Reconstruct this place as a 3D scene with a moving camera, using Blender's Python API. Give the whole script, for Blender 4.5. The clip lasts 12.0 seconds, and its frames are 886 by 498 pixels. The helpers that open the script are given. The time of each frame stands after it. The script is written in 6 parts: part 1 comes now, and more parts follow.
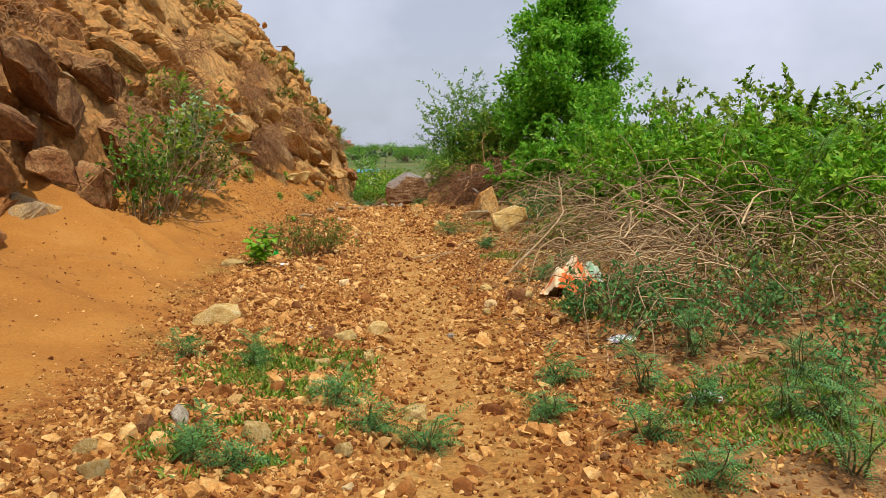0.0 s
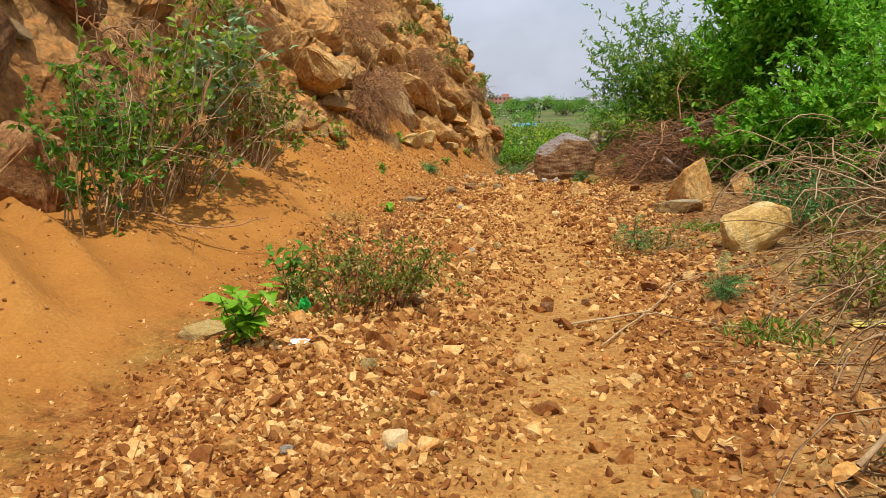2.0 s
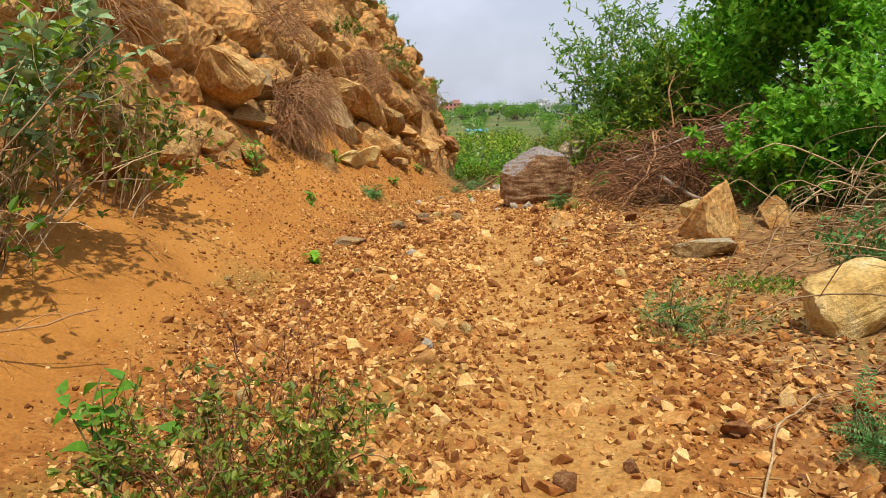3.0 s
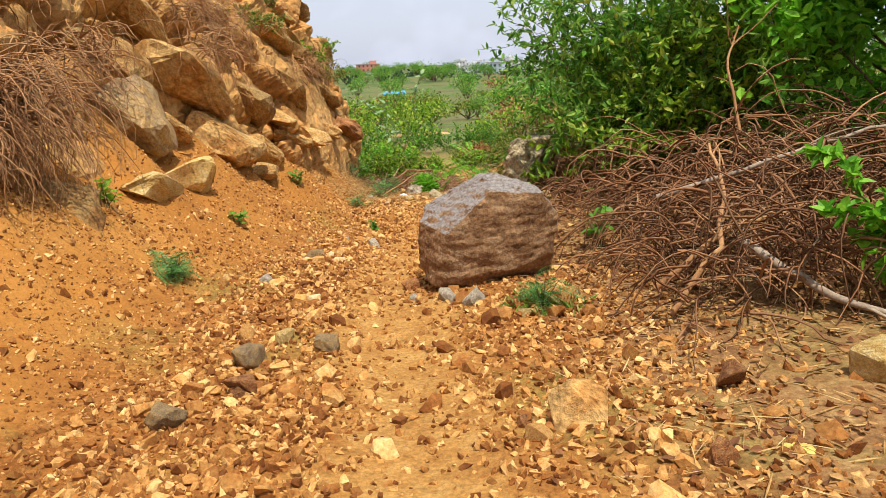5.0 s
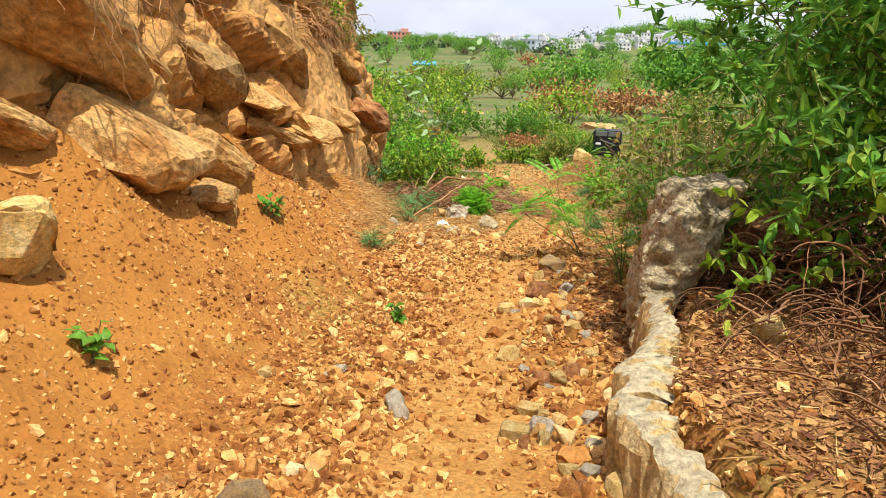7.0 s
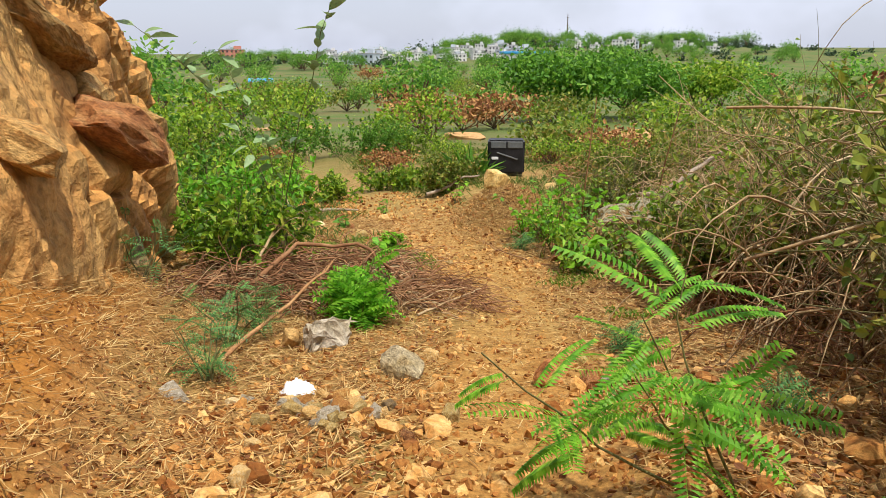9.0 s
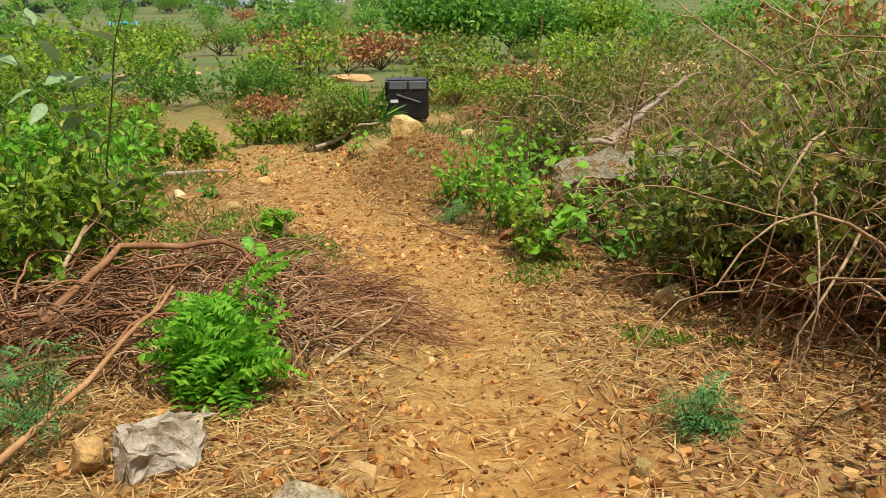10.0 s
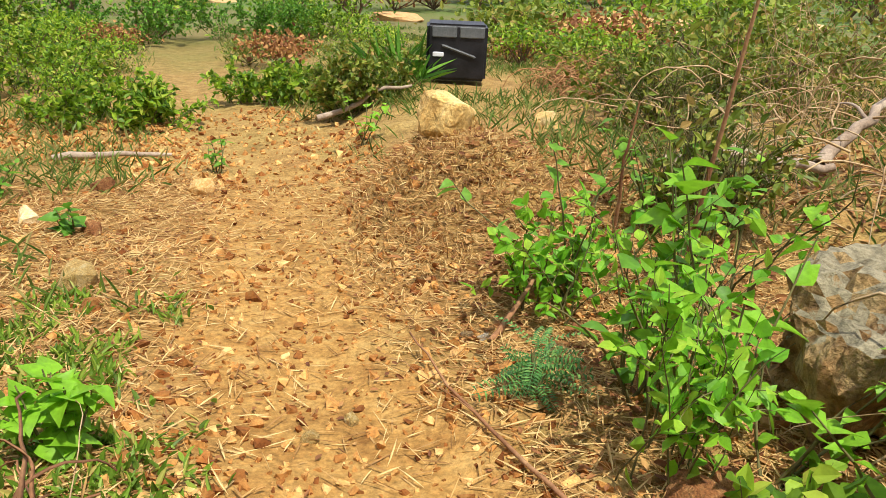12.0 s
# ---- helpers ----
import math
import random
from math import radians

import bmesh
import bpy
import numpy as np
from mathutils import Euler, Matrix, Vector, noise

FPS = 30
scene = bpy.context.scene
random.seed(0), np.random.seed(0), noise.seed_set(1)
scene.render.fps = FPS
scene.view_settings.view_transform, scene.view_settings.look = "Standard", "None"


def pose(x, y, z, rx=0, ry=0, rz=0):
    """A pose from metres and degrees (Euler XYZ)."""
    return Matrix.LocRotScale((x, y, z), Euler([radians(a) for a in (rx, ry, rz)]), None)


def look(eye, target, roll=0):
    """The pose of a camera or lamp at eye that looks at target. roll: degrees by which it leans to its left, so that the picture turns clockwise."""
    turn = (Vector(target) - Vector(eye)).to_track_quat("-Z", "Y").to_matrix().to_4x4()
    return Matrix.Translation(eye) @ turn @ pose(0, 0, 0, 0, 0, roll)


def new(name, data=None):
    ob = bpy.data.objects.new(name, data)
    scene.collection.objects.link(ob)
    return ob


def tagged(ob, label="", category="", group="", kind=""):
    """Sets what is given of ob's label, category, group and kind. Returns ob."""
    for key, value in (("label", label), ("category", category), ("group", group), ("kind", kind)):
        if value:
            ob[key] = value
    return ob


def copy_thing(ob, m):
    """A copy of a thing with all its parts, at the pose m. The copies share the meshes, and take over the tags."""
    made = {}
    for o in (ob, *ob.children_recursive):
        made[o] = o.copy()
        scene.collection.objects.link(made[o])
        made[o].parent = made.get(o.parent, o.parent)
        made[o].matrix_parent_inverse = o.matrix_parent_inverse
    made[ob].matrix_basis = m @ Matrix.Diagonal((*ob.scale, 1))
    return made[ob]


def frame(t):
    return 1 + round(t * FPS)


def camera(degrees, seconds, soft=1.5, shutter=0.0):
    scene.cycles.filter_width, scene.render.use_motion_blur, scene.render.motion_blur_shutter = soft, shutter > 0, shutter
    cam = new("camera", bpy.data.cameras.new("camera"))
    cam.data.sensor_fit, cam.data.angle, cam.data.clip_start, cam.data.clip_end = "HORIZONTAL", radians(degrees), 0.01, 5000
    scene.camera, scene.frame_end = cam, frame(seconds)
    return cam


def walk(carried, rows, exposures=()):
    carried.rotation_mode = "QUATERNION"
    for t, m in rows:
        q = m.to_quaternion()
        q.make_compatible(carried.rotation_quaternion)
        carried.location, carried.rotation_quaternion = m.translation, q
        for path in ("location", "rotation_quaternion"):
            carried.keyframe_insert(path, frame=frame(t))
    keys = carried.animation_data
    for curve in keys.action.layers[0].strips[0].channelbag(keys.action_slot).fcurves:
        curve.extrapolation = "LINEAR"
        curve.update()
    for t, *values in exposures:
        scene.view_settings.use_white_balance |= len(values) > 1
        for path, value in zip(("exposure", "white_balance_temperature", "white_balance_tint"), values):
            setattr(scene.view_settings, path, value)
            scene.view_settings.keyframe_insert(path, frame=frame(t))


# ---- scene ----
cam = camera(59.4, 12.0, soft=0.6)
PATH = [
    (0, (1.769, -0.654, 1.373), (1.745, 1.327, 1.102), -0.4),
    (0.5, (1.778, 0.572, 1.332), (1.653, 2.539, 0.997), -1.3),
    (1, (1.84, 1.789, 1.309), (1.533, 3.73, 0.94), -2.4),
    (1.5, (1.742, 3.052, 1.276), (1.371, 4.984, 0.917), -1.4),
    (2, (1.481, 4.279, 1.297), (1.062, 6.197, 0.915), -0.9),
    (2.5, (1.384, 5.406, 1.32), (0.96, 7.324, 0.944), -0.8),
    (2.7, (1.263, 5.858, 1.309), (0.877, 7.787, 0.953), -1.3),
    (4.3, (0.811, 9.702, 1.441), (0.718, 11.637, 0.941), -1.4),
    (4.5, (0.838, 10.249, 1.416), (0.745, 12.186, 0.926), -1.8),
    (5, (0.738, 11.472, 1.475), (0.63, 13.413, 1.004), -2.4),
    (5.5, (0.608, 12.497, 1.461), (0.238, 14.402, 0.976), -1.4),
    (6, (0.398, 13.6, 1.439), (0.016, 15.489, 0.905), -0.8),
    (6.5, (0.199, 14.635, 1.44), (-0.032, 16.544, 0.889), 1.2),
    (7, (0.099, 15.599, 1.395), (-0.05, 17.52, 0.859), 1.8),
    (7.5, (-0.076, 16.63, 1.331), (-0.024, 18.558, 0.801), -0.5),
    (7.7, (-0.149, 17.068, 1.301), (-0.03, 18.996, 0.784), -0.0),
    (8.1, (-0.22, 18.1, 1.185), (-0.07, 20.03, 0.667), 0.0),
    (8.5, (-0.26, 19.22, 1.035), (-0.08, 21.15, 0.525), 0.0),
    (8.9, (-0.285, 20.34, 0.875), (-0.07, 22.27, 0.375), 0.1),
    (9.3, (-0.297, 21.345, 0.718), (-0.038, 23.267, 0.231), 0.2),
    (9.5, (-0.269, 21.683, 0.624), (-0.014, 23.596, 0.099), 0.0),
    (9.7, (-0.252, 22.005, 0.56), (0.046, 23.887, -0.047), 0.3),
    (10, (-0.173, 22.578, 0.566), (0.327, 24.409, -0.064), -0.1),
    (10.5, (0.038, 23.487, 0.484), (0.59, 25.305, -0.139), -0.0),
    (11, (0.228, 24.356, 0.37), (0.835, 26.152, -0.266), 0.0),
    (11.5, (0.418, 25.126, 0.264), (0.958, 26.929, -0.411), 1.6),
    (12, (0.625, 25.869, 0.242), (1.01, 27.677, -0.522), 2.8),
]
walk(cam, [(t, look(eye, target, roll)) for t, eye, target, roll in PATH],
     exposures=[(0, -0.4), (2.5, -0.22), (5, 0.03), (7, 0.28), (9.5, -0.08), (10.5, -0.04), (12, 0.22)])


# ---- world, sun, exposure ----
SUN_EL, SUN_AZ = radians(69), radians(155)          # azimuth from +y towards +x
world = bpy.data.worlds.new("sky")
scene.world = world
world.use_nodes = True
wt = world.node_tree
wt.nodes.clear()
sky = wt.nodes.new("ShaderNodeTexSky")
sky.sky_type, sky.sun_disc = "NISHITA", False
sky.sun_elevation, sky.sun_rotation = SUN_EL, SUN_AZ
sky.air_density, sky.dust_density, sky.ozone_density = 1.0, 2.0, 2.0
co = wt.nodes.new("ShaderNodeTexCoord")
cl_map = wt.nodes.new("ShaderNodeMapping")
cl_map.inputs["Scale"].default_value = (1.0, 1.0, 1.5)
cl = wt.nodes.new("ShaderNodeTexNoise")
cl.inputs["Scale"].default_value, cl.inputs["Detail"].default_value, cl.inputs["Roughness"].default_value = 2.2, 5.0, 0.55
cl_ramp = wt.nodes.new("ShaderNodeValToRGB")
cl_ramp.color_ramp.elements[0].position, cl_ramp.color_ramp.elements[1].position = 0.4, 0.62
cl_ramp.color_ramp.elements[0].color, cl_ramp.color_ramp.elements[1].color = (0.6, 0.6, 0.6, 1), (0.98, 0.98, 0.98, 1)
cl_mix = wt.nodes.new("ShaderNodeMix")
cl_mix.data_type = "RGBA"
cl_mix.inputs["B"].default_value = (10.6, 11.2, 13.4, 1)
bg = wt.nodes.new("ShaderNodeBackground")
bg.inputs["Strength"].default_value = 0.09
wo = wt.nodes.new("ShaderNodeOutputWorld")
for a, b in ((co.outputs["Generated"], cl_map.inputs["Vector"]), (cl_map.outputs["Vector"], cl.inputs["Vector"]),
             (cl.outputs["Fac"], cl_ramp.inputs["Fac"]), (cl_ramp.outputs["Color"], cl_mix.inputs["Factor"]),
             (sky.outputs["Color"], cl_mix.inputs["A"]), (cl_mix.outputs["Result"], bg.inputs["Color"]),
             (bg.outputs["Background"], wo.inputs["Surface"])):
    wt.links.new(a, b)
sun_data = bpy.data.lights.new("sun", "SUN")
sun_data.energy, sun_data.angle, sun_data.color = 5.0, radians(0.8), (1.0, 0.95, 0.86)
sun = new("sun", sun_data)
sun_from = Vector((math.sin(SUN_AZ) * math.cos(SUN_EL), math.cos(SUN_AZ) * math.cos(SUN_EL), math.sin(SUN_EL)))
sun.matrix_world = look(sun_from * 60, (0, 0, 0))


# ---- materials ----
def node_mat(name):
    m = bpy.data.materials.new(name)
    m.use_nodes = True
    t = m.node_tree
    return m, t, t.nodes["Principled BSDF"], t.nodes["Material Output"]


def ramp_of(t, stops):
    r = t.nodes.new("ShaderNodeValToRGB")
    el = r.color_ramp.elements
    while len(el) < len(stops):
        el.new(0.5)
    for e, (p, c) in zip(el, stops):
        e.position, e.color = p, (*c, 1)
    return r


def noise_of(t, scale, detail=5.0, rough=0.6, dist=0.0, vector=None):
    n = t.nodes.new("ShaderNodeTexNoise")
    n.inputs["Scale"].default_value, n.inputs["Detail"].default_value = scale, detail
    n.inputs["Roughness"].default_value, n.inputs["Distortion"].default_value = rough, dist
    if vector is not None:
        t.links.new(vector, n.inputs["Vector"])
    return n


def mix_of(t, a, b, fac, mode="MIX"):
    m = t.nodes.new("ShaderNodeMix")
    m.data_type, m.blend_type = "RGBA", mode
    for key, v in (("A", a), ("B", b), ("Factor", fac)):
        if isinstance(v, (int, float)):
            m.inputs[key].default_value = v
        elif isinstance(v, tuple):
            m.inputs[key].default_value = (*v, 1)
        else:
            t.links.new(v, m.inputs[key])
    return m.outputs["Result"]


def surf(name, stops, scale=4.0, grain=30.0, grain_amt=0.5, rough=0.9, bump=0.5, bump_dist=0.02, vary="", vary_amt=0.35,
         top=None, shift=False):
    """A mottled surface: two scales of noise for the colour, a bump, and a change of tone from piece to piece."""
    m, t, bs, _ = node_mat(name)
    tc = t.nodes.new("ShaderNodeTexCoord")
    vec = tc.outputs["Object"]
    if vary == "object":
        oi = t.nodes.new("ShaderNodeObjectInfo")
        rnd = oi.outputs["Random"]
        add = t.nodes.new("ShaderNodeVectorMath")
        add.operation = "ADD"
        comb = t.nodes.new("ShaderNodeCombineXYZ")
        mul = t.nodes.new("ShaderNodeMath")
        mul.operation = "MULTIPLY"
        mul.inputs[1].default_value = 37.0
        t.links.new(rnd, mul.inputs[0])
        t.links.new(mul.outputs[0], comb.inputs[0])
        t.links.new(mul.outputs[0], comb.inputs[2])
        t.links.new(vec, add.inputs[0])
        t.links.new(comb.outputs[0], add.inputs[1])
        vec = add.outputs[0]
    elif vary == "island":
        ge = t.nodes.new("ShaderNodeNewGeometry")
        rnd = ge.outputs["Random Per Island"]
    big = noise_of(t, scale, 6, 0.65, 0.3, vec)
    fine = noise_of(t, grain, 5, 0.7, 0.0, vec)
    fac = big.outputs["Fac"]
    if vary and shift:
        sm = t.nodes.new("ShaderNodeMath")
        sm.operation = "MULTIPLY_ADD"
        t.links.new(rnd, sm.inputs[0])
        sm.inputs[1].default_value = 0.5
        sb = t.nodes.new("ShaderNodeMath")
        sb.operation = "SUBTRACT"
        t.links.new(fac, sb.inputs[0])
        sb.inputs[1].default_value = 0.25
        t.links.new(sb.outputs[0], sm.inputs[2])
        fac = sm.outputs[0]
    r = ramp_of(t, stops)
    t.links.new(fac, r.inputs["Fac"])
    col = r.outputs["Color"]
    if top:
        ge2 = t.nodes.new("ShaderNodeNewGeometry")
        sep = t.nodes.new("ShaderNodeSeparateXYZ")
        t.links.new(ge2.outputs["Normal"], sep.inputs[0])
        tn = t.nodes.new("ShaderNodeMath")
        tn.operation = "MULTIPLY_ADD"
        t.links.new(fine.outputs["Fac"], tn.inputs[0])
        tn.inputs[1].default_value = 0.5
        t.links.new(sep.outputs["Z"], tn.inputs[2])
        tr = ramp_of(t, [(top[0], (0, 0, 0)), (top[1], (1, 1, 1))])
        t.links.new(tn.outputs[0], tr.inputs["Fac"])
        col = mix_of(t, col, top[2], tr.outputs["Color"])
    fr = ramp_of(t, [(0.3, (1 - grain_amt,) * 3), (0.7, (1 + grain_amt * 0.45,) * 3)])
    t.links.new(fine.outputs["Fac"], fr.inputs["Fac"])
    col = mix_of(t, col, fr.outputs["Color"], 1.0, "MULTIPLY")
    if vary:
        vr = ramp_of(t, [(0.0, (1 - vary_amt,) * 3), (1.0, (1 + vary_amt * 0.6,) * 3)])
        t.links.new(rnd, vr.inputs["Fac"])
        col = mix_of(t, col, vr.outputs["Color"], 1.0, "MULTIPLY")
    t.links.new(col, bs.inputs["Base Color"])
    bs.inputs["Roughness"].default_value = rough
    bs.inputs["Specular IOR Level"].default_value = 0.25
    if bump:
        bn = t.nodes.new("ShaderNodeBump")
        bn.inputs["Strength"].default_value, bn.inputs["Distance"].default_value = bump, bump_dist
        t.links.new(fine.outputs["Fac"], bn.inputs["Height"])
        t.links.new(bn.outputs["Normal"], bs.inputs["Normal"])
    return m


def leaf_mat(name, stops, glow=0.3, rough=0.5):
    """Leaves: tone by leaf, a little light passing through."""
    m, t, bs, out = node_mat(name)
    ge = t.nodes.new("ShaderNodeNewGeometry")
    r = ramp_of(t, stops)
    t.links.new(ge.outputs["Random Per Island"], r.inputs["Fac"])
    tc = t.nodes.new("ShaderNodeTexCoord")
    n = noise_of(t, 40.0, 3, 0.6, 0.0, tc.outputs["Object"])
    fr = ramp_of(t, [(0.3, (0.75,) * 3), (0.7, (1.15,) * 3)])
    t.links.new(n.outputs["Fac"], fr.inputs["Fac"])
    col = mix_of(t, r.outputs["Color"], fr.outputs["Color"], 1.0, "MULTIPLY")
    t.links.new(col, bs.inputs["Base Color"])
    bs.inputs["Roughness"].default_value = rough
    bs.inputs["Specular IOR Level"].default_value = 0.3
    tl = t.nodes.new("ShaderNodeBsdfTranslucent")
    t.links.new(col, tl.inputs["Color"])
    ms = t.nodes.new("ShaderNodeMixShader")
    ms.inputs["Fac"].default_value = glow
    t.links.new(bs.outputs[0], ms.inputs[1])
    t.links.new(tl.outputs[0], ms.inputs[2])
    t.links.new(ms.outputs[0], out.inputs["Surface"])
    return m


M_ROCK = surf("tan_rock", [(0.25, (0.24, 0.1, 0.03)), (0.4, (0.54, 0.26, 0.07)), (0.56, (0.68, 0.42, 0.15)), (0.72, (0.58, 0.34, 0.12)), (0.85, (0.4, 0.18, 0.05))],
              2.6, 22.0, 0.65, 0.92, 0.9, 0.03, "object", 0.4)
M_ROCK_DARK = surf("brown_rock", [(0.25, (0.13, 0.05, 0.018)), (0.42, (0.32, 0.14, 0.05)), (0.56, (0.46, 0.25, 0.1)), (0.72, (0.36, 0.19, 0.08)), (0.85, (0.24, 0.1, 0.035))],
                  2.6, 22.0, 0.65, 0.92, 0.9, 0.03, "object", 0.4)
M_ROCK_RED = surf("rusty_rock", [(0.3, (0.18, 0.065, 0.025)), (0.5, (0.44, 0.18, 0.06)), (0.7, (0.56, 0.31, 0.12))],
                  5.0, 28.0, 0.6, 0.9, 0.9, 0.02, "object", 0.3)
M_ROCK_GREY = surf("grey_rock", [(0.3, (0.2, 0.11, 0.045)), (0.45, (0.36, 0.25, 0.13)), (0.58, (0.46, 0.28, 0.1)), (0.75, (0.5, 0.38, 0.23))],
                   3.5, 34.0, 0.55, 0.85, 0.9, 0.02, "object", 0.25)
M_ROCK_PALE = surf("pale_rock", [(0.3, (0.5, 0.28, 0.07)), (0.5, (0.74, 0.5, 0.17)), (0.7, (0.84, 0.67, 0.34))],
                   5.0, 30.0, 0.5, 0.9, 0.9, 0.02, "object", 0.25)
M_WHITE_ROCK = surf("chalky_white_rock", [(0.3, (0.36, 0.26, 0.14)), (0.45, (0.54, 0.45, 0.31)), (0.6, (0.64, 0.55, 0.42)), (0.78, (0.74, 0.68, 0.57))],
                    6.0, 30.0, 0.45, 0.9, 0.9, 0.02, "object", 0.2)
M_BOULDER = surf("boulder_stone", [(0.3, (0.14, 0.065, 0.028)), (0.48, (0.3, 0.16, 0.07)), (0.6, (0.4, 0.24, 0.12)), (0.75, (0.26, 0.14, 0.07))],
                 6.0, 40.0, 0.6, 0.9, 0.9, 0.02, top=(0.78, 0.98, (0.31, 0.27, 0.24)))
M_LEDGE = surf("lichen_rock", [(0.3, (0.3, 0.17, 0.06)), (0.5, (0.58, 0.4, 0.16)), (0.65, (0.66, 0.5, 0.25)), (0.8, (0.44, 0.34, 0.13))],
               4.0, 30.0, 0.6, 0.9, 1.0, 0.02, "object", 0.2, top=(0.9, 1.4, (0.5, 0.42, 0.26)))
M_LICHEN = surf("pale_lichen_rock", [(0.3, (0.3, 0.2, 0.09)), (0.42, (0.5, 0.38, 0.19)), (0.56, (0.58, 0.48, 0.3)), (0.7, (0.52, 0.4, 0.2)), (0.85, (0.4, 0.28, 0.12))],
                7.0, 34.0, 0.7, 0.92, 1.0, 0.03, "object", 0.15)
M_SLAB = surf("earthy_rock", [(0.3, (0.16, 0.06, 0.02)), (0.45, (0.36, 0.16, 0.05)), (0.6, (0.46, 0.27, 0.1)), (0.8, (0.3, 0.17, 0.07))],
              4.0, 26.0, 0.65, 0.92, 1.0, 0.03, top=(0.95, 1.45, (0.4, 0.33, 0.21)))
M_FLATROCK = surf("brown_lichen_rock", [(0.3, (0.14, 0.07, 0.025)), (0.45, (0.34, 0.19, 0.07)), (0.6, (0.44, 0.3, 0.13)), (0.8, (0.3, 0.22, 0.11))],
                  5.0, 26.0, 0.7, 0.92, 1.0, 0.03, top=(0.95, 1.35, (0.3, 0.26, 0.16)))
M_CLIFF = surf("cliff_face", [(0.25, (0.24, 0.1, 0.03)), (0.42, (0.48, 0.23, 0.065)), (0.55, (0.6, 0.34, 0.11)), (0.68, (0.44, 0.24, 0.085)), (0.8, (0.58, 0.4, 0.18))],
               0.9, 9.0, 0.6, 0.95, 1.0, 0.05, top=(0.85, 1.2, (0.6, 0.29, 0.08)))
M_GRAVEL = surf("gravel", [(0.15, (0.3, 0.09, 0.018)), (0.35, (0.42, 0.15, 0.03)), (0.6, (0.56, 0.28, 0.075)), (0.88, (0.68, 0.45, 0.18))],
                14.0, 60.0, 0.45, 0.92, 0.8, 0.008, "island", 0.5, shift=True)
M_STONE = surf("loose_stone", [(0.15, (0.34, 0.11, 0.025)), (0.4, (0.56, 0.27, 0.07)), (0.6, (0.66, 0.42, 0.15)), (0.85, (0.74, 0.6, 0.36))],
               12.0, 50.0, 0.35, 0.92, 0.7, 0.01, "object", 0.3, shift=True)
M_BARK = surf("bark", [(0.3, (0.1, 0.06, 0.035)), (0.7, (0.26, 0.17, 0.1))], 8.0, 60.0, 0.5, 0.9, 0.6, 0.01)
M_DRY = surf("dry_stem", [(0.3, (0.26, 0.15, 0.07)), (0.5, (0.48, 0.33, 0.17)), (0.7, (0.6, 0.46, 0.27))], 3.0, 50.0, 0.4, 0.9, 0.3, 0.005, "island", 0.5)
M_RUST = surf("rusty_twig", [(0.3, (0.13, 0.055, 0.025)), (0.5, (0.29, 0.135, 0.06)), (0.7, (0.42, 0.24, 0.115))], 3.0, 50.0, 0.4, 0.9, 0.3, 0.005, "island", 0.5)
M_ROOT = surf("pale_root", [(0.3, (0.3, 0.13, 0.05)), (0.7, (0.56, 0.32, 0.14))], 3.0, 50.0, 0.4, 0.9, 0.3, 0.005, "island", 0.4)
M_STEM = surf("green_stem", [(0.3, (0.09, 0.09, 0.03)), (0.7, (0.22, 0.19, 0.07))], 6.0, 50.0, 0.3, 0.8, 0.2, 0.004, "island", 0.4)
M_BRANCH = surf("grey_branch", [(0.3, (0.26, 0.18, 0.12)), (0.7, (0.52, 0.42, 0.31))], 5.0, 60.0, 0.4, 0.9, 0.5, 0.006)
L_TREE = leaf_mat("tree_leaf", [(0.0, (0.045, 0.13, 0.012)), (0.5, (0.1, 0.27, 0.02)), (1.0, (0.22, 0.42, 0.04))], 0.4)
L_DARK = leaf_mat("dark_leaf", [(0.0, (0.05, 0.16, 0.02)), (0.5, (0.15, 0.36, 0.035)), (0.85, (0.28, 0.5, 0.06)), (1.0, (0.44, 0.56, 0.12))], 0.5)
L_YOUNG = leaf_mat("young_leaf", [(0.0, (0.08, 0.26, 0.015)), (0.5, (0.18, 0.48, 0.025)), (1.0, (0.34, 0.64, 0.06))], 0.5)
L_HEDGE = leaf_mat("hedge_leaf", [(0.0, (0.05, 0.13, 0.01)), (0.4, (0.17, 0.31, 0.018)), (0.8, (0.33, 0.5, 0.03)), (1.0, (0.5, 0.52, 0.08))], 0.45)
L_LIME = leaf_mat("lime_leaf", [(0.0, (0.1, 0.32, 0.012)), (0.5, (0.2, 0.46, 0.02)), (1.0, (0.38, 0.58, 0.05))], 0.4)
L_OLIVE = leaf_mat("olive_leaf", [(0.0, (0.08, 0.13, 0.012)), (0.5, (0.17, 0.24, 0.025)), (0.8, (0.3, 0.34, 0.045)), (1.0, (0.42, 0.27, 0.08))], 0.35)
L_PALE = leaf_mat("pale_green_leaf", [(0.0, (0.14, 0.26, 0.08)), (1.0, (0.34, 0.46, 0.22))], 0.2)
L_WEED = leaf_mat("blue_green_leaf", [(0.0, (0.05, 0.14, 0.035)), (0.6, (0.1, 0.27, 0.06)), (1.0, (0.2, 0.38, 0.09))], 0.3)
L_GRASS = leaf_mat("grass_blade", [(0.0, (0.07, 0.14, 0.02)), (0.6, (0.16, 0.24, 0.04)), (1.0, (0.4, 0.34, 0.12))], 0.25)
L_MOSSY = leaf_mat("mossy_blade", [(0.0, (0.08, 0.14, 0.012)), (0.5, (0.17, 0.3, 0.025)), (0.85, (0.3, 0.4, 0.05)), (1.0, (0.45, 0.36, 0.1))], 0.3)
L_FAR = leaf_mat("far_leaf", [(0.0, (0.03, 0.06, 0.025)), (1.0, (0.07, 0.12, 0.05))], 0.2)
